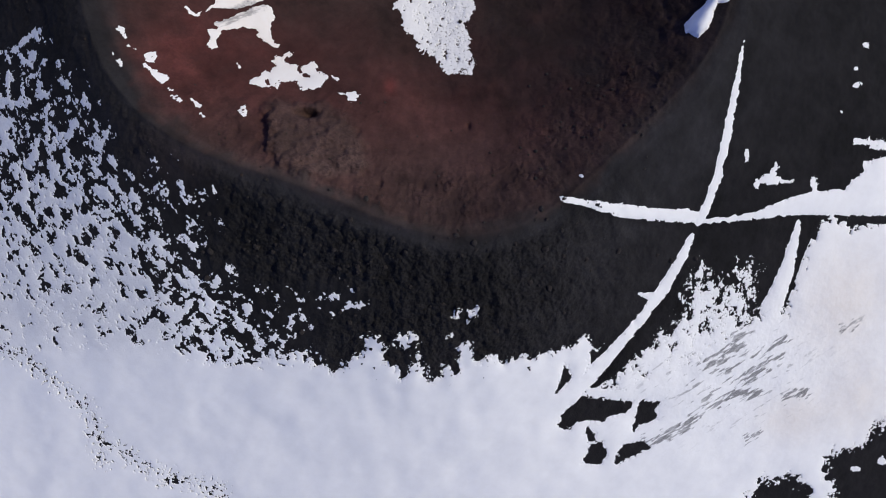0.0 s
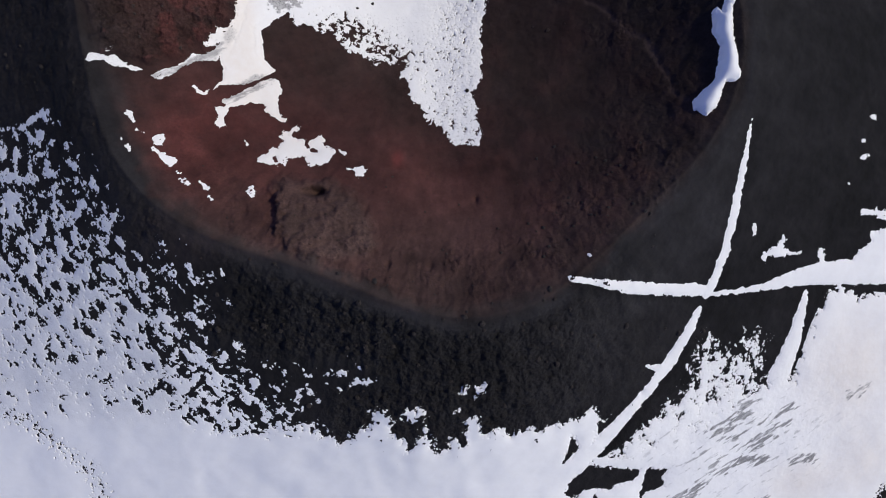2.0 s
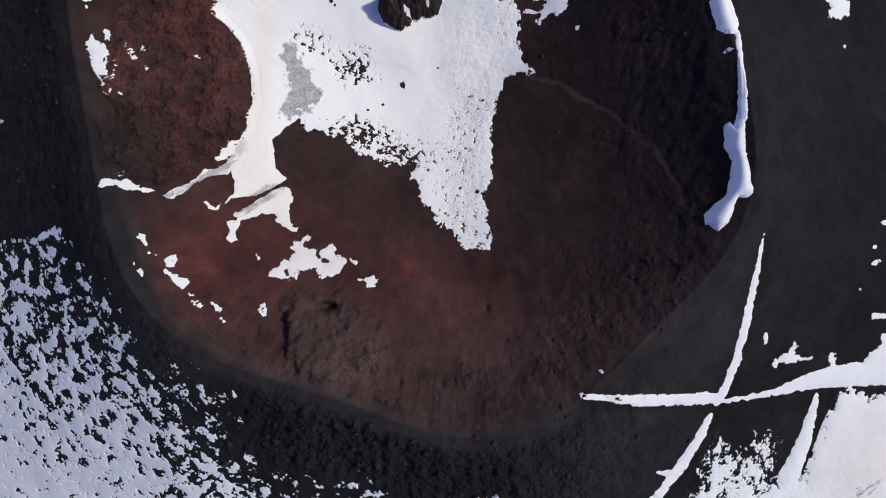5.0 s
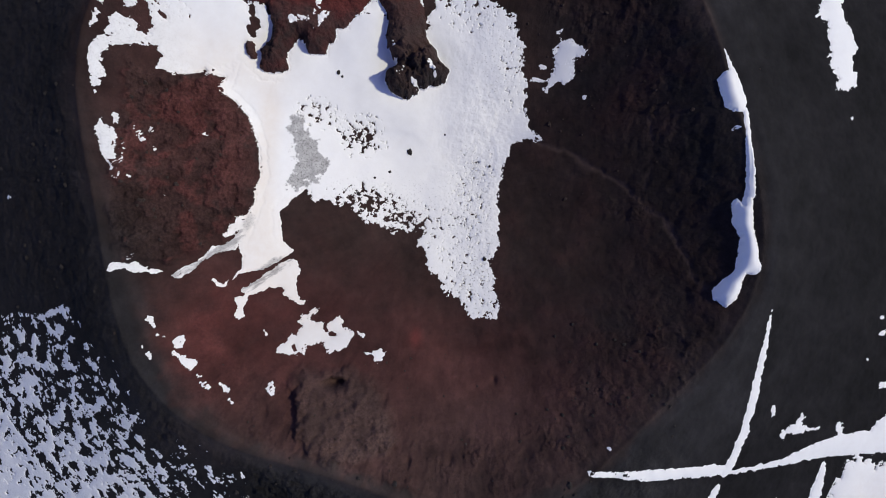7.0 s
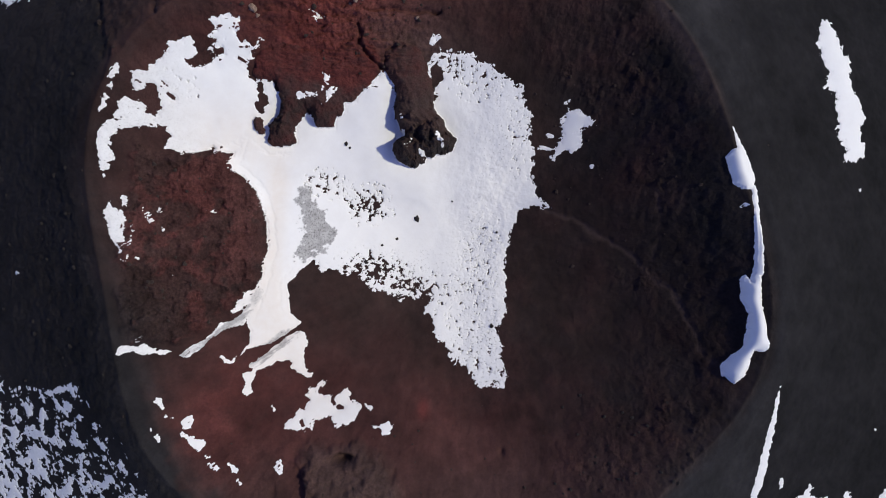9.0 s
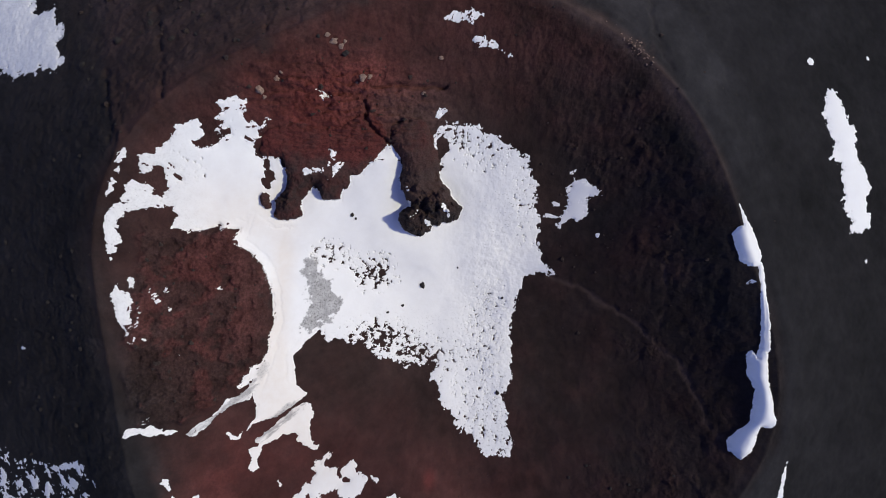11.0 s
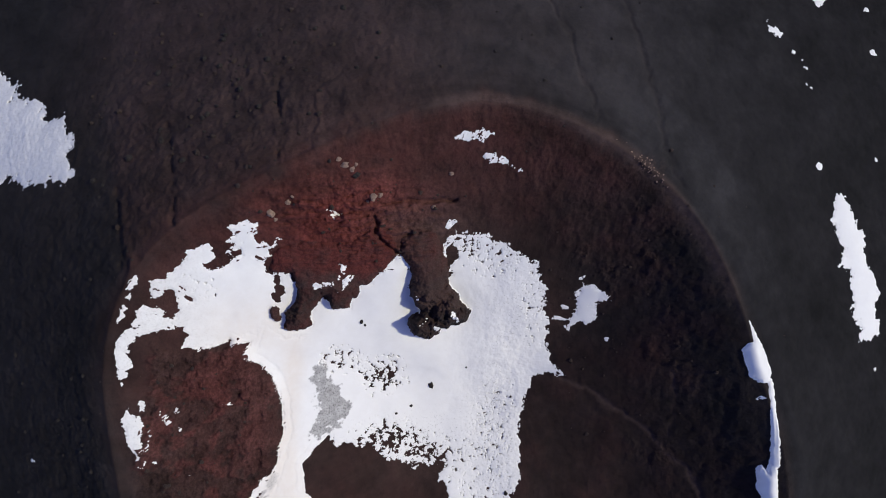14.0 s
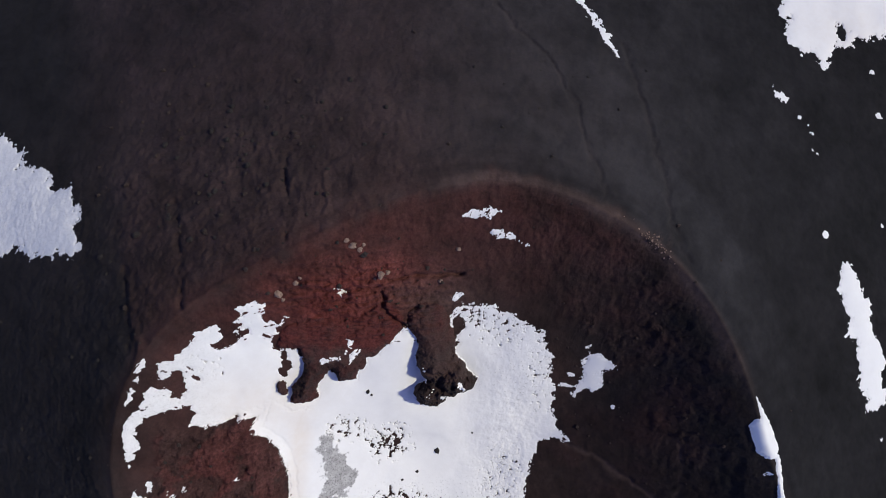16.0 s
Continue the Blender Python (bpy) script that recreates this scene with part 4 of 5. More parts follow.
# south
patch([(-117, -23.7), (-88.1, -20.7), (-68.2, -18.2), (-52.6, -17.1), (-47.5, -19.8), (-40, -20.7), (-31, -20.5),
     (-24.3, -18.5), (-17.2, -24), (-9, -28), (28.1, -26.3), (45.4, -28.3), (57.3, -28.8), (66.8, -80.7), (-127.9, -85.7)], "south_snowfield", edge=(1.2, 2.0), depth=0.25)
patch([(-19.8, -22.2), (-17.6, -20.5), (-15.4, -19.1), (-13.8, -18.2), (-14, -16), (-13.1, -14.6), (-11.6, -14.8),
     (-10.7, -15.9), (-10.3, -17.6), (-10.4, -19.9), (-8.9, -20.4), (-7.9, -21.6), (-7.3, -23.3), (-5.9, -21.5),
     (-5.6, -20.4), (-4.9, -19.4), (-5.3, -17.5), (-7.3, -17.2), (-8.4, -15.8), (-7.4, -14.7), (-5.3, -14.9),
     (-4.1, -15.2), (-4.3, -16.9), (-4.2, -18.6), (-3.4, -20.3), (-3.2, -22.1), (-2.6, -23.6), (-0.4, -23.3),
     (0.3, -21.7), (0.1, -20.6), (1.1, -21.3), (3, -36), (-30, -36), (-30, -22)], "south_snowfield", edge=(0.45, 1.5), depth=0.2)
patch([(1.1, -21.3), (1.9, -22.1), (2.7, -21.8), (2.6, -19.2), (2.4, -17.5), (3.6, -16.4), (5, -16.7), (5.6, -18.1),
     (5.6, -19.8), (6.9, -20.2), (7.6, -18.7), (9.6, -19.1), (10.7, -20.3), (12.2, -19.5), (14.2, -19), (16.8, -19.4),
     (18.3, -18.4), (20.4, -18.1), (22, -17.9), (23.5, -17.2), (24.4, -15.6), (25.4, -15.1), (26.3, -16.2),
     (27.1, -17.8), (28.3, -18.4), (29.2, -17), (26, -24), (20, -32), (-6, -38), (-3, -25)], "south_snowfield", edge=(0.3, 1.1), depth=0.2)
for points in ([(-16.7, -10, 0.5), (-14.2, -9.4, 0.5), (-12.6, -9.5, 0.5)], [(2, -11.4, 0.45), (2.3, -10.5, 0.45), (3.6, -10.3, 0.45)], [(5, -11.4, 0.6), (5.6, -10.4, 0.6)], [(0.8, -15.1, 0.35), (1.6, -14.7, 0.35)], [(4.2, -12.3, 0.3), (4.9, -11.9, 0.3)]):
    line(points, "snow_patch", edge=(0.3, 1.0), depth=0.12)
# southeast
patch([(70.2, 4.5), (73.6, 5.6), (77.5, 4.6), (107.8, 6.8), (113.5, -30.4), (91.1, -34.7), (86.6, -40.8), 
     (81.1, -41.8), (78.9, -44.3), (80.1, -48.1), (84, -54.6), (77.6, -53.1), (75.2, -48.5), (70.6, -46.8), 
     (65.2, -48.1), (62.7, -52.5), (38.2, -79.7), (24.1, -45.6), (28.1, -26.3), (34.7, -25.5), (37.4, -23.9), 
     (48.1, -21.5), (52.2, -17.1), (55.4, -14.9), (61, -12.8), (65.1, -11.8), (67.9, 0.1)], "southeast_snowfield", edge=(0.9, 2.0), depth=0.3)
# east_bay
patch([(74.8, 11.6), (75.5, 12.9), (78.1, 14.2), (78.1, 16), (82.7, 17.4), (106, 21), (107.5, 9), (73.1, 8.5)], "southeast_snowfield", edge=(0.5, 0.5), depth=0.3)
bare([(26.9, -18.2), (28.5, -19), (28.9, -20.1), (27.9, -21.5), (27, -20.8)])
bare([(22.3, -21.1), (23.7, -23.3), (22.2, -25.6), (21.1, -26.7), (21.4, -24)])
bare([(22.2, -33.7), (22, -30.9), (23.5, -29), (25.5, -27.4), (30.6, -28.4), (36.3, -29.1), (36.3, -30.5), (34.3, -31.6),
     (31.5, -32.2), (30, -33.3), (27.6, -32.4), (25.5, -33), (23.9, -34.4)])
bare([(37.7, -29.2), (42.1, -29.2), (41.2, -31.2), (41.6, -33.1), (39.2, -33.9), (37, -35.2), (36.7, -34.6), (37.2, -32.2)])
bare([(27.8, -34), (29, -35.4), (30.1, -37.6), (28.1, -37.2), (27, -35.2)])
bare([(28, -40), (28.6, -37.6), (30.8, -37.4), (32.3, -39.7), (31.3, -42.1), (29, -42.5), (27.2, -41.9)])
bare([(33.9, -42), (35.1, -38.3), (38.9, -37.7), (41, -38.7), (34.7, -42.5)])
bare_line([(68.8, 5.6, 1.15), (67.7, 1.2, 0.63), (66.4, -5.2, 0.32), (65.1, -12.4, 0.16)])
bare_line([(76.7, 5.6, 0.53), (84.6, 5.4, 0.65), (108, 5.3, 0.78)])
bare_line([(44.6, -2.5, 0.5), (42.2, -7.5, 0.9), (39.0, -13.0, 1.2), (35.2, -18.0, 1.2), (31.4, -22.6, 1.1), (28.6, -25.0, 0.6)])
line([(49.8, 34.4, 0.16), (49.4, 31.1, 0.5), (49.1, 25.8, 0.75), (48.5, 19.4, 0.88), (47.8, 12.9, 0.9), 
     (46.7, 8.5, 0.92), (45.5, 5.1, 1.1)], "snow_filled_path", edge=(0.08, 0.35), depth=0.25)
line([(19.3, 8.1, 0.46), (23.7, 7.5, 0.63), (30.1, 6.4, 1.18), (36.6, 5.9, 1.2), (42.7, 5.8, 1.22), (45.5, 5.6, 0.9)], "snow_filled_path", edge=(0.08, 0.35), depth=0.25)
line([(45.6, 4.9, 0.5), (51.2, 5.3, 0.57), (56.8, 6.2, 0.81), (61.3, 7.3, 1.38), (65.9, 8.2, 1.97), 
     (73.1, 8.7, 2.48), (84, 8.7, 2.52), (107.5, 8.8, 2.62)], "snow_filled_path", edge=(0.08, 0.35), depth=0.25)
line([(44.3, 2.3, 0.67), (42.6, -1.9, 1.02), (39.9, -7, 1.25), (36.6, -12.2, 1.04), (32.7, -17, 1.16), 
     (28.8, -21.8, 1.52), (24.8, -26.2, 1.77), (18.7, -31.8, 2.39), (12.5, -37.7, 3.02)], "snow_filled_path", edge=(0.08, 0.35), depth=0.25)
line([(35, -8, 0.28), (38.5, -8.8, 0.92)], "snow_filled_path", edge=(0.08, 0.35), depth=0.25)
line([(26.5, -26.2, 0.59), (32.6, -27, 0.72), (39.5, -27.4, 0.96), (46.6, -28.3, 1.84)], "snow_filled_path", edge=(0.08, 0.35), depth=0.25)
line([(37.1, -29.1, 0.48), (36, -32, 0.6), (35.2, -35.5, 0.86)], "snow_filled_path", edge=(0.08, 0.35), depth=0.25)
line([(65.6, 4.8, 0.71), (65.2, 0.1, 1.18), (64.4, -5.2, 1.79), (62.6, -11.2, 2.41)], "snow_filled_path", edge=(0.08, 0.35), depth=0.25)
line([(44.4, 67, 0.53), (44.8, 62.8, 0.53), (45.3, 57.4, 0.62), (45.5, 53.3, 0.76)], "snow_cornice", edge=(0.1, 0.15), depth=0.7)
line([(-78.8, 33.1, 0.29), (-71.4, 32.9, 0.38), (-68.2, 33.9, 0.51), (-65.5, 34.8, 0.59), (-63.8, 34.5, 0.31)], "snow_patch", edge=(0.35, 0.8), depth=0.15)
line([(-64.1, 34.4, 0.27), (-63.1, 32.8, 0.22)], "snow_patch", edge=(0.35, 0.8), depth=0.15)
line([(14.7, 150, 0.43), (17.5, 144.5, 0.84), (19.8, 140.3, 0.78), (22, 135.7, 0.36)], "snow_patch", edge=(0.35, 0.8), depth=0.15)
line([(52.6, 131.5, 0.32), (54, 129.9, 0.75), (55.3, 129, 0.43)], "snow_patch", edge=(0.35, 0.8), depth=0.15)
line([(-6.1, 105.7, 0.36), (-3.4, 106.2, 0.8), (-0.7, 106.3, 0.45)], "snow_patch", edge=(0.35, 0.8), depth=0.15)
line([(-1.7, 103.2, 0.46), (0.2, 102.7, 0.55), (2.3, 101.8, 0.28), (4, 101.2, 0.23)], "snow_patch", edge=(0.35, 0.8), depth=0.15)
line([(55.9, 11.7, 0.7), (58.6, 13, 0.81), (59.4, 15, 0.4)], "snow_patch", edge=(0.35, 0.8), depth=0.15)
line([(58.2, 12.2, 0.71), (62.9, 12.1, 0.31)], "snow_patch", edge=(0.35, 0.8), depth=0.15)
line([(52.5, 16.8, 0.39), (53.2, 15.7, 0.4)], "snow_patch", edge=(0.35, 0.8), depth=0.15)
line([(67.6, 12.3, 0.72), (68.8, 9.5, 1.14)], "snow_patch", edge=(0.35, 0.8), depth=0.15)
line([(75.3, 19.7, 0.41), (78.8, 19.4, 0.73), (86.5, 19.4, 0.74)], "snow_patch", edge=(0.35, 0.8), depth=0.15)
for spot in [(76.2, 36.6, 0.56), (74.4, 29.8, 0.66), (72, 24.7, 0.36), (74, 32.3, 0.2), (22.5, 12.1, 0.23), 
     (86, -45.8, 0.65), (91.5, -44.4, 0.77), (43.3, 64, 0.32), (21.1, 72, 0.41), (-76.7, 52.9, 0.28), 
     (59.4, 103.5, 0.56), (72.4, 105.2, 0.32), (78.5, 122.3, 0.44), (59.4, 119.2, 0.26), (67, 67.4, 0.25), (57.6, 125.7, 0.32), (59.2, 124.2, 0.32), (60.1, 122.7, 0.27), 
     (60.3, 118.7, 0.26), (75.5, 136.2, 0.45), (75.5, 127.1, 0.39)]:
    patch_round(spot)

# ---- snow becomes mesh
DIRT_AND_SHADE = np.clip(1.1 * smooth(-0.25, 0.35, depth_along([(-29.9, 66.9, 0.8), (-28.8, 62.6, 2.2), (-28.0, 59.8, 2.6), (-29.8, 56.1, 1.2)], X, Y) + 1.8 * N3 + 1.1 * N1), 0, 1)
for points, width in (([(-47.0, 40.1, 0.4), (-44.0, 42.0, 0.6), (-41.5, 44.1, 0.4), (-38.6, 46.6, 0.5), (-37.2, 49.4, 0.3)], 0.5), ([(-38.6, 39.8, 0.2), (-35.0, 40.9, 0.3), (-31.0, 43.5, 0.2)], 0.8), ([(-37.6, 37.6, 0.5), (-35.0, 39.5, 0.4), (-31.5, 41.8, 0.3)], 0.4)):
    DIRT_AND_SHADE = np.maximum(DIRT_AND_SHADE, smooth(-0.5, 0.6, depth_along(points, X, Y) + 1.2 * N3 + 0.5 * N1) * width)
# shade on the west-facing flank's snow, painted in with the grey of soiled snow
DIRT_AND_SHADE = np.maximum(DIRT_AND_SHADE, 0.22 * smooth(-42, -52, X) * smooth(-25, -12, Y))
streaky = layers((X * 0.85 + Y * 0.53) / 4.5, Y * 0.85 - X * 0.53, 0.9, 4, 0.7, 145)
SMEAR = np.zeros(X.shape)
for points in ([(50.8, -22.2, 0.7), (53.8, -20.1, 1.3), (57.4, -18.7, 0.6)], [(56, -17.3, 0.5), (57.5, -16.2, 0.5)], [(58.6, -26.8, 0.5), (60.4, -24.2, 1.4), (62.9, -23.4, 0.6)], [(57.3, -28.2, 0.8), (61.6, -28.6, 0.8)], [(44.1, -36.3, 0.5), (46.9, -34.9, 1.1), (50.6, -31.8, 0.8), (56.2, -28.5, 0.5)],
               [(39.6, -37.9, 0.6), (44.1, -36.7, 0.6)], [(68.4, -29.7, 0.7), (71.9, -28.4, 0.7)], [(78, -15.8, 0.35), (81.6, -13.8, 0.35)], [(59.9, -20.9, 0.35), (66, -17.7, 0.35)], [(61.1, -38.2, 0.5), (63.3, -36.8, 0.5)], [(50.3, -29.3, 0.4), (53.7, -27.7, 0.4)], [(50.8, -24, 0.35), (54.9, -23.3, 0.35)], [(63.1, -22.2, 0.3), (66.4, -20.3, 0.3)]):
    w = window(points, 6)
    SMEAR[w] = np.maximum(SMEAR[w], smooth(-0.1, 0.25, depth_along(points, X[w], Y[w]) + 2.2 * streaky[w] - 0.1))
SMEAR = np.maximum(SMEAR, smooth(0.42, 0.6, streaky + 0.35 * N6) * np.clip(bell(55, -24, 16, 10), 0, 1))
for points in ([(-47.0, 40.1, 0.5), (-44.0, 41.7, 0.4), (-41.0, 44.3, 0.4), (-38.5, 46.8, 0.5)], [(-37.6, 38.0, 0.4), (-31.0, 42.4, 0.3)]):
    SMEAR = np.maximum(SMEAR, 0.6 * smooth(-0.2, 0.4, depth_along(points, X, Y) + 1.6 * streaky))
SAND = np.clip(0.9 * bell(78, -10, 10, 11) + 0.8 * bell(70, -34, 7, 5) + 0.7 * bell(84, -30, 8) + 0.9 * smooth(3, 0, np.abs(X + 36 - 0.10 * (Y - 50))) * smooth(42, 48, Y) * smooth(76, 68, Y)
               + 0.8 * bell(-40, 75, 9, 6) + 0.8 * bell(-35, 45, 6, 9) + 0.9 * bell(-28, 34, 15, 8) + 0.6 * bell(72, 145, 14, 9), 0, 1)
PEPPER = np.clip(0.5 * bell(1.0, 55, 4.5, 13) + 0.8 * bell(2, 39, 5, 8) + 0.5 * bell(5, 78, 6, 10) + 0.5 * bell(-12, 53, 12, 4), 0, 1)

# stones that show through the snow
for points in ([(-48.5, 82.3, 0.15), (-48, 81.9, 0.25)], [(-48.1, 80.7, 0.15), (-47.4, 80.2, 0.15)], [(-37.7, 86.8, 0.3), (-37.1, 86.3, 0.3)], [(-35.6, 83.4, 0.55), (-35.6, 82.9, 0.55)], [(-35.4, 81.7, 0.6), (-35.2, 81, 0.6)], [(-36.1, 80.4, 0.6), (-35.8, 79.7, 0.6)],
               [(-29.5, 28.2, 0.35), (-29.1, 27.6, 0.3)], [(-24.9, 31.4, 0.25), (-24.6, 30.3, 0.3)], [(-23.7, 29.9, 0.3), (-23.0, 29.6, 0.2)]):
    bare_line(points)
WHOLE = COVER.copy()
ZONE = (1.35 * bell(-19.7, 65.2, 4.0, 3.2) + 1.0 * bell(-27.0, 68.8, 3.2, 2.2) + 1.2 * bell(-19.5, 53.5, 5.5, 3.2) + 1.25 * bell(-11.0, 49.6, 6.0, 2.8) + 0.42 * bell(-1.0, 44.0, 6.0, 8.0)
        + 0.32 * bell(1.0, 57.0, 4.5, 9.0) + 0.45 * bell(3.0, 35.0, 5.0, 5.0) + 0.68 * bell(2.0, 87.0, 7.0, 4.0) + 0.2 * bell(7.5, 76.0, 3.0, 9.0) + 0.4 * bell(-46.5, 82.0, 3.5, 3.5) + 0.4 * bell(-53.0, 77.0, 4.0, 3.0) + 0.3 * bell(-42.0, 89.0, 5.0, 3.5) + 0.9 * bell(-5.5, 89.5, 3.5, 2.2) + 0.3 * bell(8.0, 79.0, 2.0, 8.0))
ZONE = np.maximum(ZONE, 0.12 * ((DEEP < 0.21) & (COVER > 0) & np.isin(OWNER, [k for k, name in enumerate(NAMES) if name in ("snow_patch", "snow_tongue")])))
k = (ZONE > 0.01) & (COVER > -0.5)
COVER[k] = np.minimum(COVER[k], (0.80 - 0.78 * np.clip(ZONE[k], 0, 1.35) - layers(X[k], Y[k], 1.1, 4, 0.8, 137) - 0.35 * layers(X[k], Y[k], 4.0, 2, 0.6, 143) * smooth(0, 0.5, ZONE[k])) * 1.3 + 6 * (1 - smooth(0.0, 0.25, ZONE[k])))
GRITTY = np.clip(0.9 * bell(0.8, 55.5, 4.2, 7.0) + 0.2 * bell(4.0, 70.0, 5.0, 12.0), 0, 1)
k = (GRITTY > 0.04) & (COVER > -0.5)
gritty = layers((X[k] * 0.8 + Y[k] * 0.6) * 0.7, Y[k] * 0.8 - X[k] * 0.6, 0.75, 3, 0.8, 147) + 0.4 * layers(X[k], Y[k], 3.0, 2, 0.6, 149)
COVER[k] = np.minimum(COVER[k], (0.80 - 0.42 * GRITTY[k] - gritty) * 1.3 + 6 * (1 - smooth(0.05, 0.3, GRITTY[k])))
ASHY = np.zeros(X.shape)
for points in ([(-82, -22), (-76, -27), (-71, -31)], [(-71, -31), (-69, -38), (-70, -43)], [(-70, -38), (-58, -46), (-45, -49)], [(-92, -18), (-82, -22)]):
    ASHY = np.maximum(ASHY, smooth(-4.2, 1.0, depth_along([(*p, 0.6) for p in points], X, Y)))
k = ASHY > 0.01
stones = layers(X[k], Y[k], 1.0, 4, 0.8, 131)
COVER[k] = np.minimum(COVER[k], 0.10 + 2.5 * (0.81 - 0.62 * ASHY[k] - 0.95 * stones - 0.9 * np.clip(layers(X[k], Y[k], 5.0, 2, 0.5, 133), 0, 1) * ASHY[k]) + 9 * (1 - smooth(0.0, 0.2, ASHY[k])))


def blurred(values, half):
    """Means over squares, taken twice."""
    for _ in range(2):
        for axis in (0, 1):
            pad = [(half + 1, half) if a == axis else (0, 0) for a in (0, 1)]
            run = np.cumsum(np.pad(values, pad, mode="edge"), axis)
            n = 2 * half + 1
            values = (run[n:] - run[:-n]) / n if axis == 0 else (run[:, n:] - run[:, :-n]) / n
    return values


STEEP = HEIGHT - BASE
BED = blurred(BASE, 7) + STEEP + 0.05
settle = smooth(0.0, 2.2, blurred(np.clip(WHOLE, -1, 6), 6)) * (1 - smooth(0.25, 0.9, np.abs(BED - HEIGHT)))
settle = np.maximum(settle, (OWNER == NAMES.index("speckled_snowfield")) * smooth(0.0, 0.5, COVER))
BODY = np.maximum(blurred(np.clip(WHOLE, -1, 6), 6), 0)
thick = np.where(COVER > 0, DEEP * (1 - np.exp(-BODY / (5.0 * DEEP))) * (1 - 0.85 * np.clip(1.4 * ZONE + ASHY, 0, 1)) * smooth(-0.02, 0.12, COVER) * smooth(-0.02, 0.5, WHOLE) + 0.012 * smooth(0, 0.1, COVER) + (0.07 * N6 + 0.16 * layers((X * 0.83 + Y * 0.56) / 3.2, Y * 0.83 - X * 0.56, 3.6, 4, 0.5, 141)) * smooth(0.3, 3.0, BODY), np.maximum(COVER, -0.4) * 0.15)
SNOW_TOP = np.where(COVER > 0, np.maximum(HEIGHT + 0.02 * smooth(0, 0.3, COVER), HEIGHT * (1 - settle) + BED * settle + thick), HEIGHT + thick)
CORNICE = np.isin(OWNER, [k for k, name in enumerate(NAMES) if name == "snow_cornice"]) & (COVER > 0)
SNOW_TOP += np.where(CORNICE, 0.3 * np.clip(2.5 - finer(OUT[inner]), 0, 5) * (1 - np.exp(-np.maximum(COVER, 0) / 0.6)), 0)
SNOW_TOP = np.where(COVER > 0.08, SNOW_TOP + smooth(0.08, 0.5, COVER) * (blurred(np.where(COVER > 0, SNOW_TOP, HEIGHT + 0.03) - STEEP, 4) + STEEP + 0.03 - SNOW_TOP), SNOW_TOP)
GROOVE = np.exp(-((COVER - 1.25 - 0.3 * N6) / 0.22) ** 2) * smooth(44, 49, Y) * smooth(77, 72, Y) * smooth(-30, -34, X) * smooth(-44, -41, X)
SNOW_TOP -= 0.10 * GROOVE
bumpy = np.clip(bell(3, 60, 8, 26) + 0.5 * bell(60, -20, 25, 18) + 0.9 * bell(-84, 108, 18, 14), 0, 1)
k = (COVER > 0.1) & (bumpy > 0.02)
SNOW_TOP[k] += 0.12 * layers(X[k], Y[k], 1.5, 3, 0.7, 153) * bumpy[k]
c = np.stack((COVER[:-1, :-1], COVER[:-1, 1:], COVER[1:, 1:], COVER[1:, :-1]))
o = np.stack((OWNER[:-1, :-1], OWNER[:-1, 1:], OWNER[1:, 1:], OWNER[1:, :-1]))
covered = c.max(0) > 0
owner = np.take_along_axis(o, c.argmax(0)[None], 0)[0]
LABELS = {
    "crater_snowfield": ("white old snow filling the crater floor, ash-specked", "snowfield"),
    "snow_tongue": ("thin soiled tongue of snow on red cinder", "snow patch"),
    "snow_patch": ("small thin patch of old snow on dark cinder", "snow patch"),
    "snow_cornice": ("narrow curved snow cornice along the crater rim", "snow drift"),
    "snow_bank": ("long ragged bank of snow on black ash", "snow bank"),
    "snowfield": ("ragged white snowfield on dark outer slope", "snowfield"),
    "south_snowfield": ("wide bluish-white snowfield below the cone's flank", "snowfield"),
    "southeast_snowfield": ("creamy wind-streaked snowfield soiled with grey ash", "snowfield"),
    "speckled_snowfield": ("broken snow between black scoria blocks on the flank", "snowfield"),
    "snow_filled_path": ("footpath filled with packed white snow", "snow path"),
}


def pieces(mask):
    """The separate pieces of a mask of cells, largest first, as rows and columns."""
    parents, runs, above = [], [], []

    def root(k):
        while parents[k] != k:
            parents[k] = parents[parents[k]]
            k = parents[k]
        return k

    for i in np.nonzero(mask.any(1))[0]:
        steps = np.flatnonzero(np.diff(np.concatenate(([0], mask[i].astype(np.int8), [0]))))
        row = []
        for j0, j1 in zip(steps[::2].tolist(), steps[1::2].tolist()):
            k = len(parents)
            parents.append(k)
            runs.append((int(i), j0, j1))
            row.append(k)
        first = 0
        for k in row:
            while first < len(above) and runs[above[first]][2] < runs[k][1]:
                first += 1
            for a in above[first:]:
                if runs[a][1] > runs[k][2]:
                    break
                if runs[a][0] == i - 1:
                    parents[root(a)] = root(k)
        above = row
    groups = {}
    for k, run in enumerate(runs):
        groups.setdefault(root(k), []).append(run)
    found = [(np.concatenate([np.full(j1 - j0, i) for i, j0, j1 in g]), np.concatenate([np.arange(j0, j1) for i, j0, j1 in g])) for g in groups.values()]
    return sorted(found, key=lambda p: -len(p[0]))


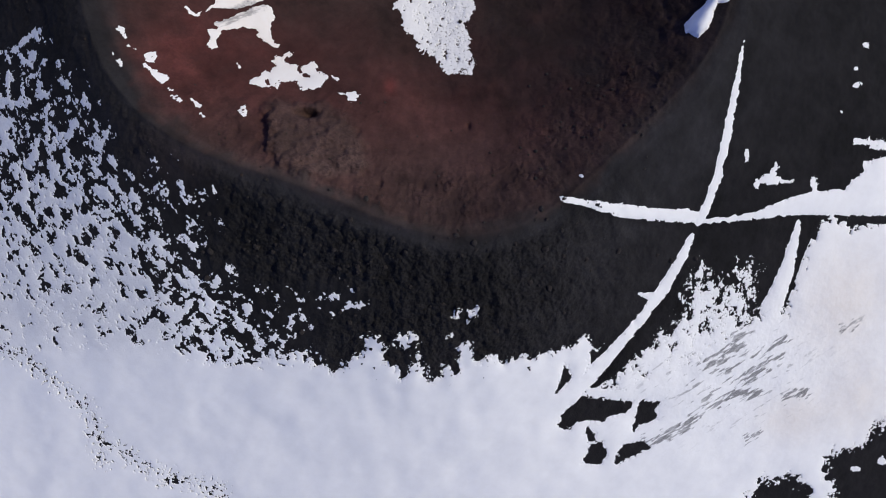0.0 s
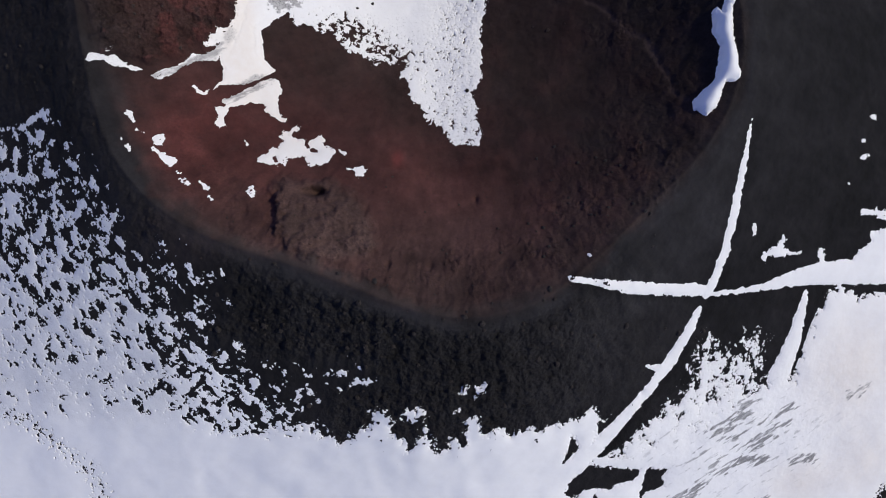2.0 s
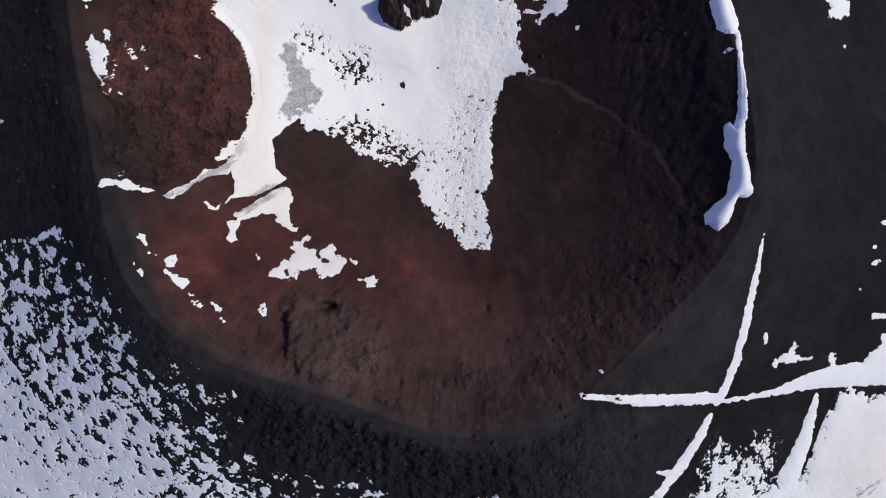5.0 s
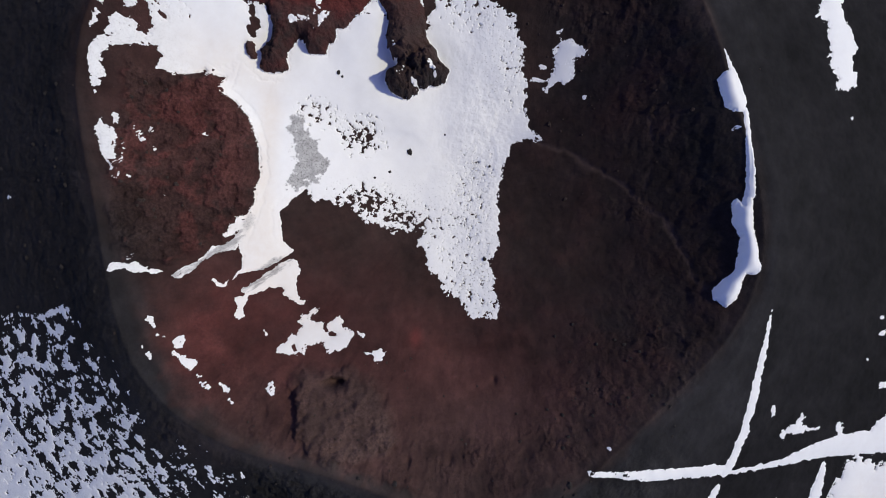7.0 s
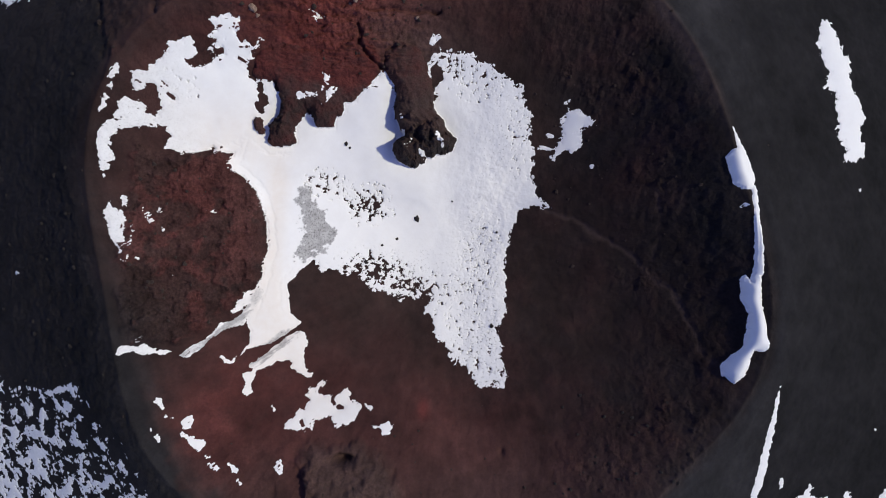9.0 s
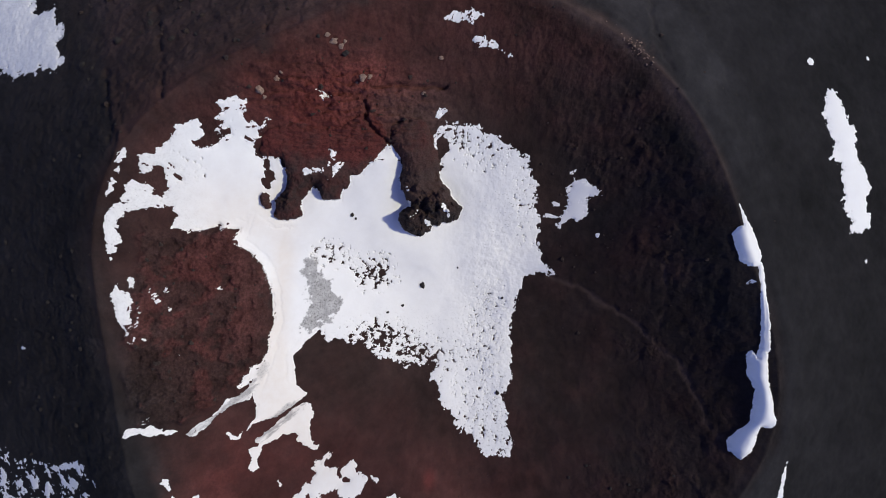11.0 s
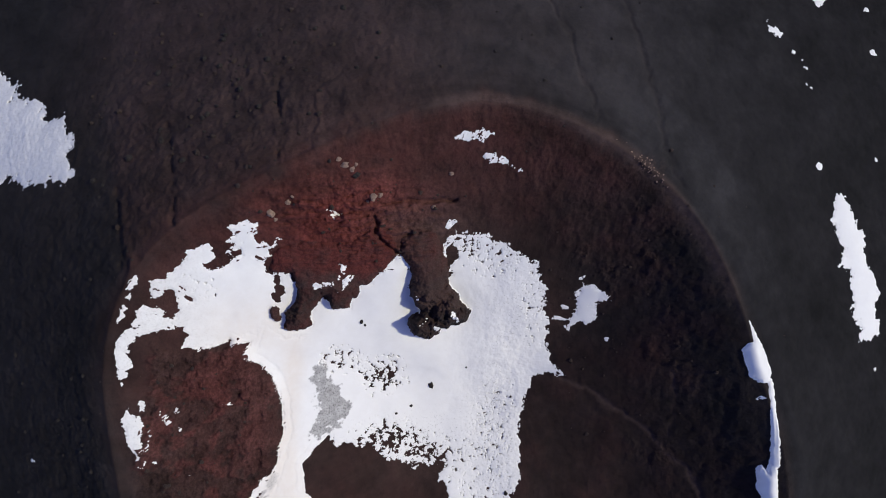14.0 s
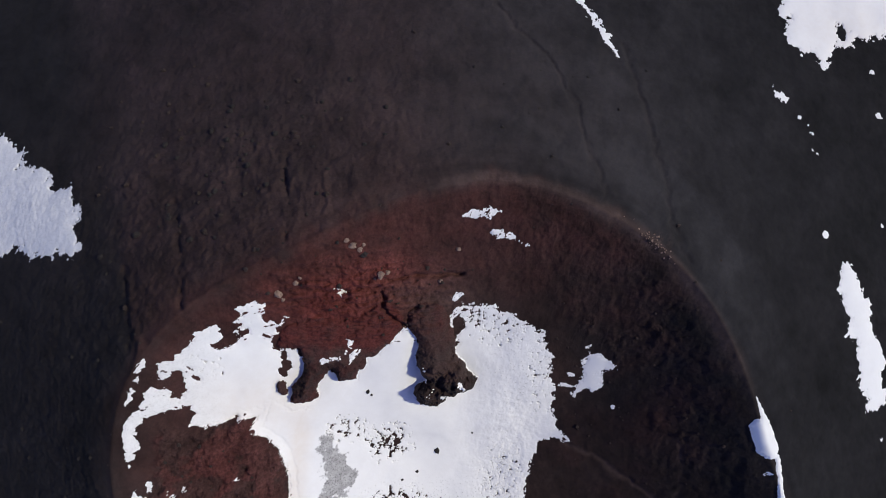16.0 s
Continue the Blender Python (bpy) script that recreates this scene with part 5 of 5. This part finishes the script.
SNOW_VALUES = (("dirt_and_shade", DIRT_AND_SHADE), ("smear", SMEAR), ("sand", SAND), ("pepper", PEPPER))
ISLANDS = {
    "speckled_snowfield": "ragged island of snow between black scoria blocks",
    "southeast_snowfield": "ragged scrap of snow beside the streaked snowfield",
}
for number, name in enumerate(NAMES):
    here = covered & (owner == number)
    if name not in LABELS or not here.any():
        continue
    if not name.endswith("field"):
        tagged(sheet(name, here, SNOW, SNOW_TOP, SNOW_VALUES), *LABELS[name])
        continue
    found = pieces(here)
    islands = [p for p in found[1:260] if len(p[0]) > 10]
    rest = [found[0]] + [p for p in found[1:] if len(p[0]) <= 10] + found[260:]
    tagged(sheet(name, tuple(np.concatenate(c) for c in zip(*rest)), SNOW, SNOW_TOP, SNOW_VALUES), *LABELS[name], kind="stuff" if name == "speckled_snowfield" else "structure")
    for p in islands:
        tagged(sheet("snow_patch", p, SNOW, SNOW_TOP, SNOW_VALUES), ISLANDS.get(name, "small outlying scrap of old snow on dark cinder"), "snow patch", "islands of the " + name.replace("_", " "))


# ---------------------------------------------------------------- boulders and stones
def rock_mesh(name, material, seed, flat=0.75):
    """A broken, uneven block about two metres across."""
    bm = bmesh.new()
    bmesh.ops.create_icosphere(bm, subdivisions=2, radius=1.0)
    shift = Vector((seed * 3.7, seed * 1.3, -seed * 2.1))
    for v in bm.verts:
        p = v.co.normalized()
        r = 1 + 0.55 * noise.noise(p * 1.1 + shift) + 0.30 * noise.noise(p * 2.6 - shift)
        step = 0.22 * round(4 * noise.noise(p * 0.9 + shift * 2)) / 2
        v.co = Vector((p.x * (r + step), p.y * r * 0.85, p.z * r * flat))
    mesh = bpy.data.meshes.new(name)
    bm.to_mesh(mesh)
    bm.free()
    mesh.materials.append(material)
    return mesh


def top_at(x, y, heights):
    return float(heights[np.searchsorted(ys, y), np.searchsorted(xs, x)])


KINDS = {key: [rock_mesh(key, material, 3 * i + k) for i in range(4)] for k, (key, material) in
         enumerate((("pale_boulder", PALE_ROCK), ("scoria_rock", DARK_ROCK), ("cinder_rock", BROWN_ROCK)))}
dice = random.Random(11)


def put_rock(kind, x, y, size, label, group, heights=HEIGHT):
    ob = new(kind, dice.choice(KINDS[kind]))
    ob.matrix_basis = pose(x, y, top_at(x, y, heights) + 0.05 * size, dice.uniform(-20, 20), dice.uniform(-20, 20), dice.uniform(0, 360)) @ Matrix.Diagonal((size, size, size, 1))
    return tagged(ob, label, "boulder" if size > 0.45 else "stone", group)


for x, y, size in ((-34.8, 93.4, 0.95), (-34.2, 92.6, 0.45), (-32.1, 95.2, 0.62), (-31.3, 95.9, 0.3), (-23.6, 101.0, 0.85), (-22.5, 100.2, 0.6), (-24.4, 101.6, 0.5), (-21.9, 101.0, 0.4),
                   (-19.6, 96.3, 0.8), (-18.6, 96.6, 0.55), (-20.5, 95.7, 0.4), (-10.2, 95.2, 0.45), (-7.3, 100.4, 0.45)):
    put_rock("pale_boulder", x, y, 0.8 * size, "pale weathered boulder on the red crater wall", "boulders on the red wall")
for i in range(90):
    a, d = dice.gauss(0, 1), dice.gauss(0, 0.45)
    put_rock(dice.choice(("pale_boulder", "cinder_rock")), 24.2 + 1.7 * a + 0.5 * d, 101.4 - 1.6 * a + 0.9 * d, dice.uniform(0.05, 0.18), "pale broken stone on the crater rim", "rubble on the rim")
for x, y, size in ((-10.8, 62.7, 0.62), (-14.5, 58.9, 0.3), (-20.1, 54.6, 0.45), (-22.9, 75.4, 0.4), (-22.3, 74.8, 0.25), (3.2, 42.6, 0.45), (-17.2, 57.7, 0.25), (-4.2, 66.0, 0.2), (4.3, 60.2, 0.25)):
    put_rock("scoria_rock", x, y, size, "dark scoria block lying in the snow", "blocks in the snow", SNOW_TOP)


def strew(kind, count, at, spread, sizes, label, group):
    """Single stones scattered about a place; most are small."""
    for _ in range(count):
        x, y = dice.gauss(at[0], spread[0]), dice.gauss(at[1], spread[1])
        if -90 < x < 90 and -50 < y < 148 and COVER[np.searchsorted(ys, y), np.searchsorted(xs, x)] < -0.2:
            put_rock(kind, x, y, sizes[0] + (sizes[1] - sizes[0]) * dice.random() ** 2.2, label, group)


strew("cinder_rock", 110, (-46, 115), (12, 10), (0.14, 0.6), "brown cinder stone on the outer slope", "stones on the northern slope")
strew("scoria_rock", 80, (-44, 112), (10, 8), (0.14, 0.6), "dark scoria stone on the outer slope", "stones on the northern slope")
strew("scoria_rock", 150, (-8, -1), (24, 6), (0.16, 0.6), "black scoria block on the outer flank", "blocks on the southern flank")
strew("cinder_rock", 60, (-15, 16), (12, 6), (0.10, 0.32), "brown cinder stone on the inner wall", "stones on the crater wall")
strew("scoria_rock", 60, (22, 21), (6, 5), (0.10, 0.4), "dark stone on the crater wall", "stones on the crater wall")
strew("cinder_rock", 70, (-47, 58), (5, 9), (0.12, 0.42), "reddish stone on the bare mound", "stones on the mound")
strew("cinder_rock", 50, (24, 78), (10, 14), (0.12, 0.4), "brown stone on the crater wall", "stones on the crater wall")
strew("cinder_rock", 40, (-20, 94), (9, 4), (0.12, 0.45), "red cinder stone on the crater wall", "stones on the crater wall")
strew("scoria_rock", 60, (-66, 70), (8, 22), (0.12, 0.4), "black scoria stone on the outer flank", "stones on the western flank")
strew("scoria_rock", 24, (12, 122), (14, 10), (0.12, 0.4), "dark stone on the grey ash plain", "stones on the ash plain")
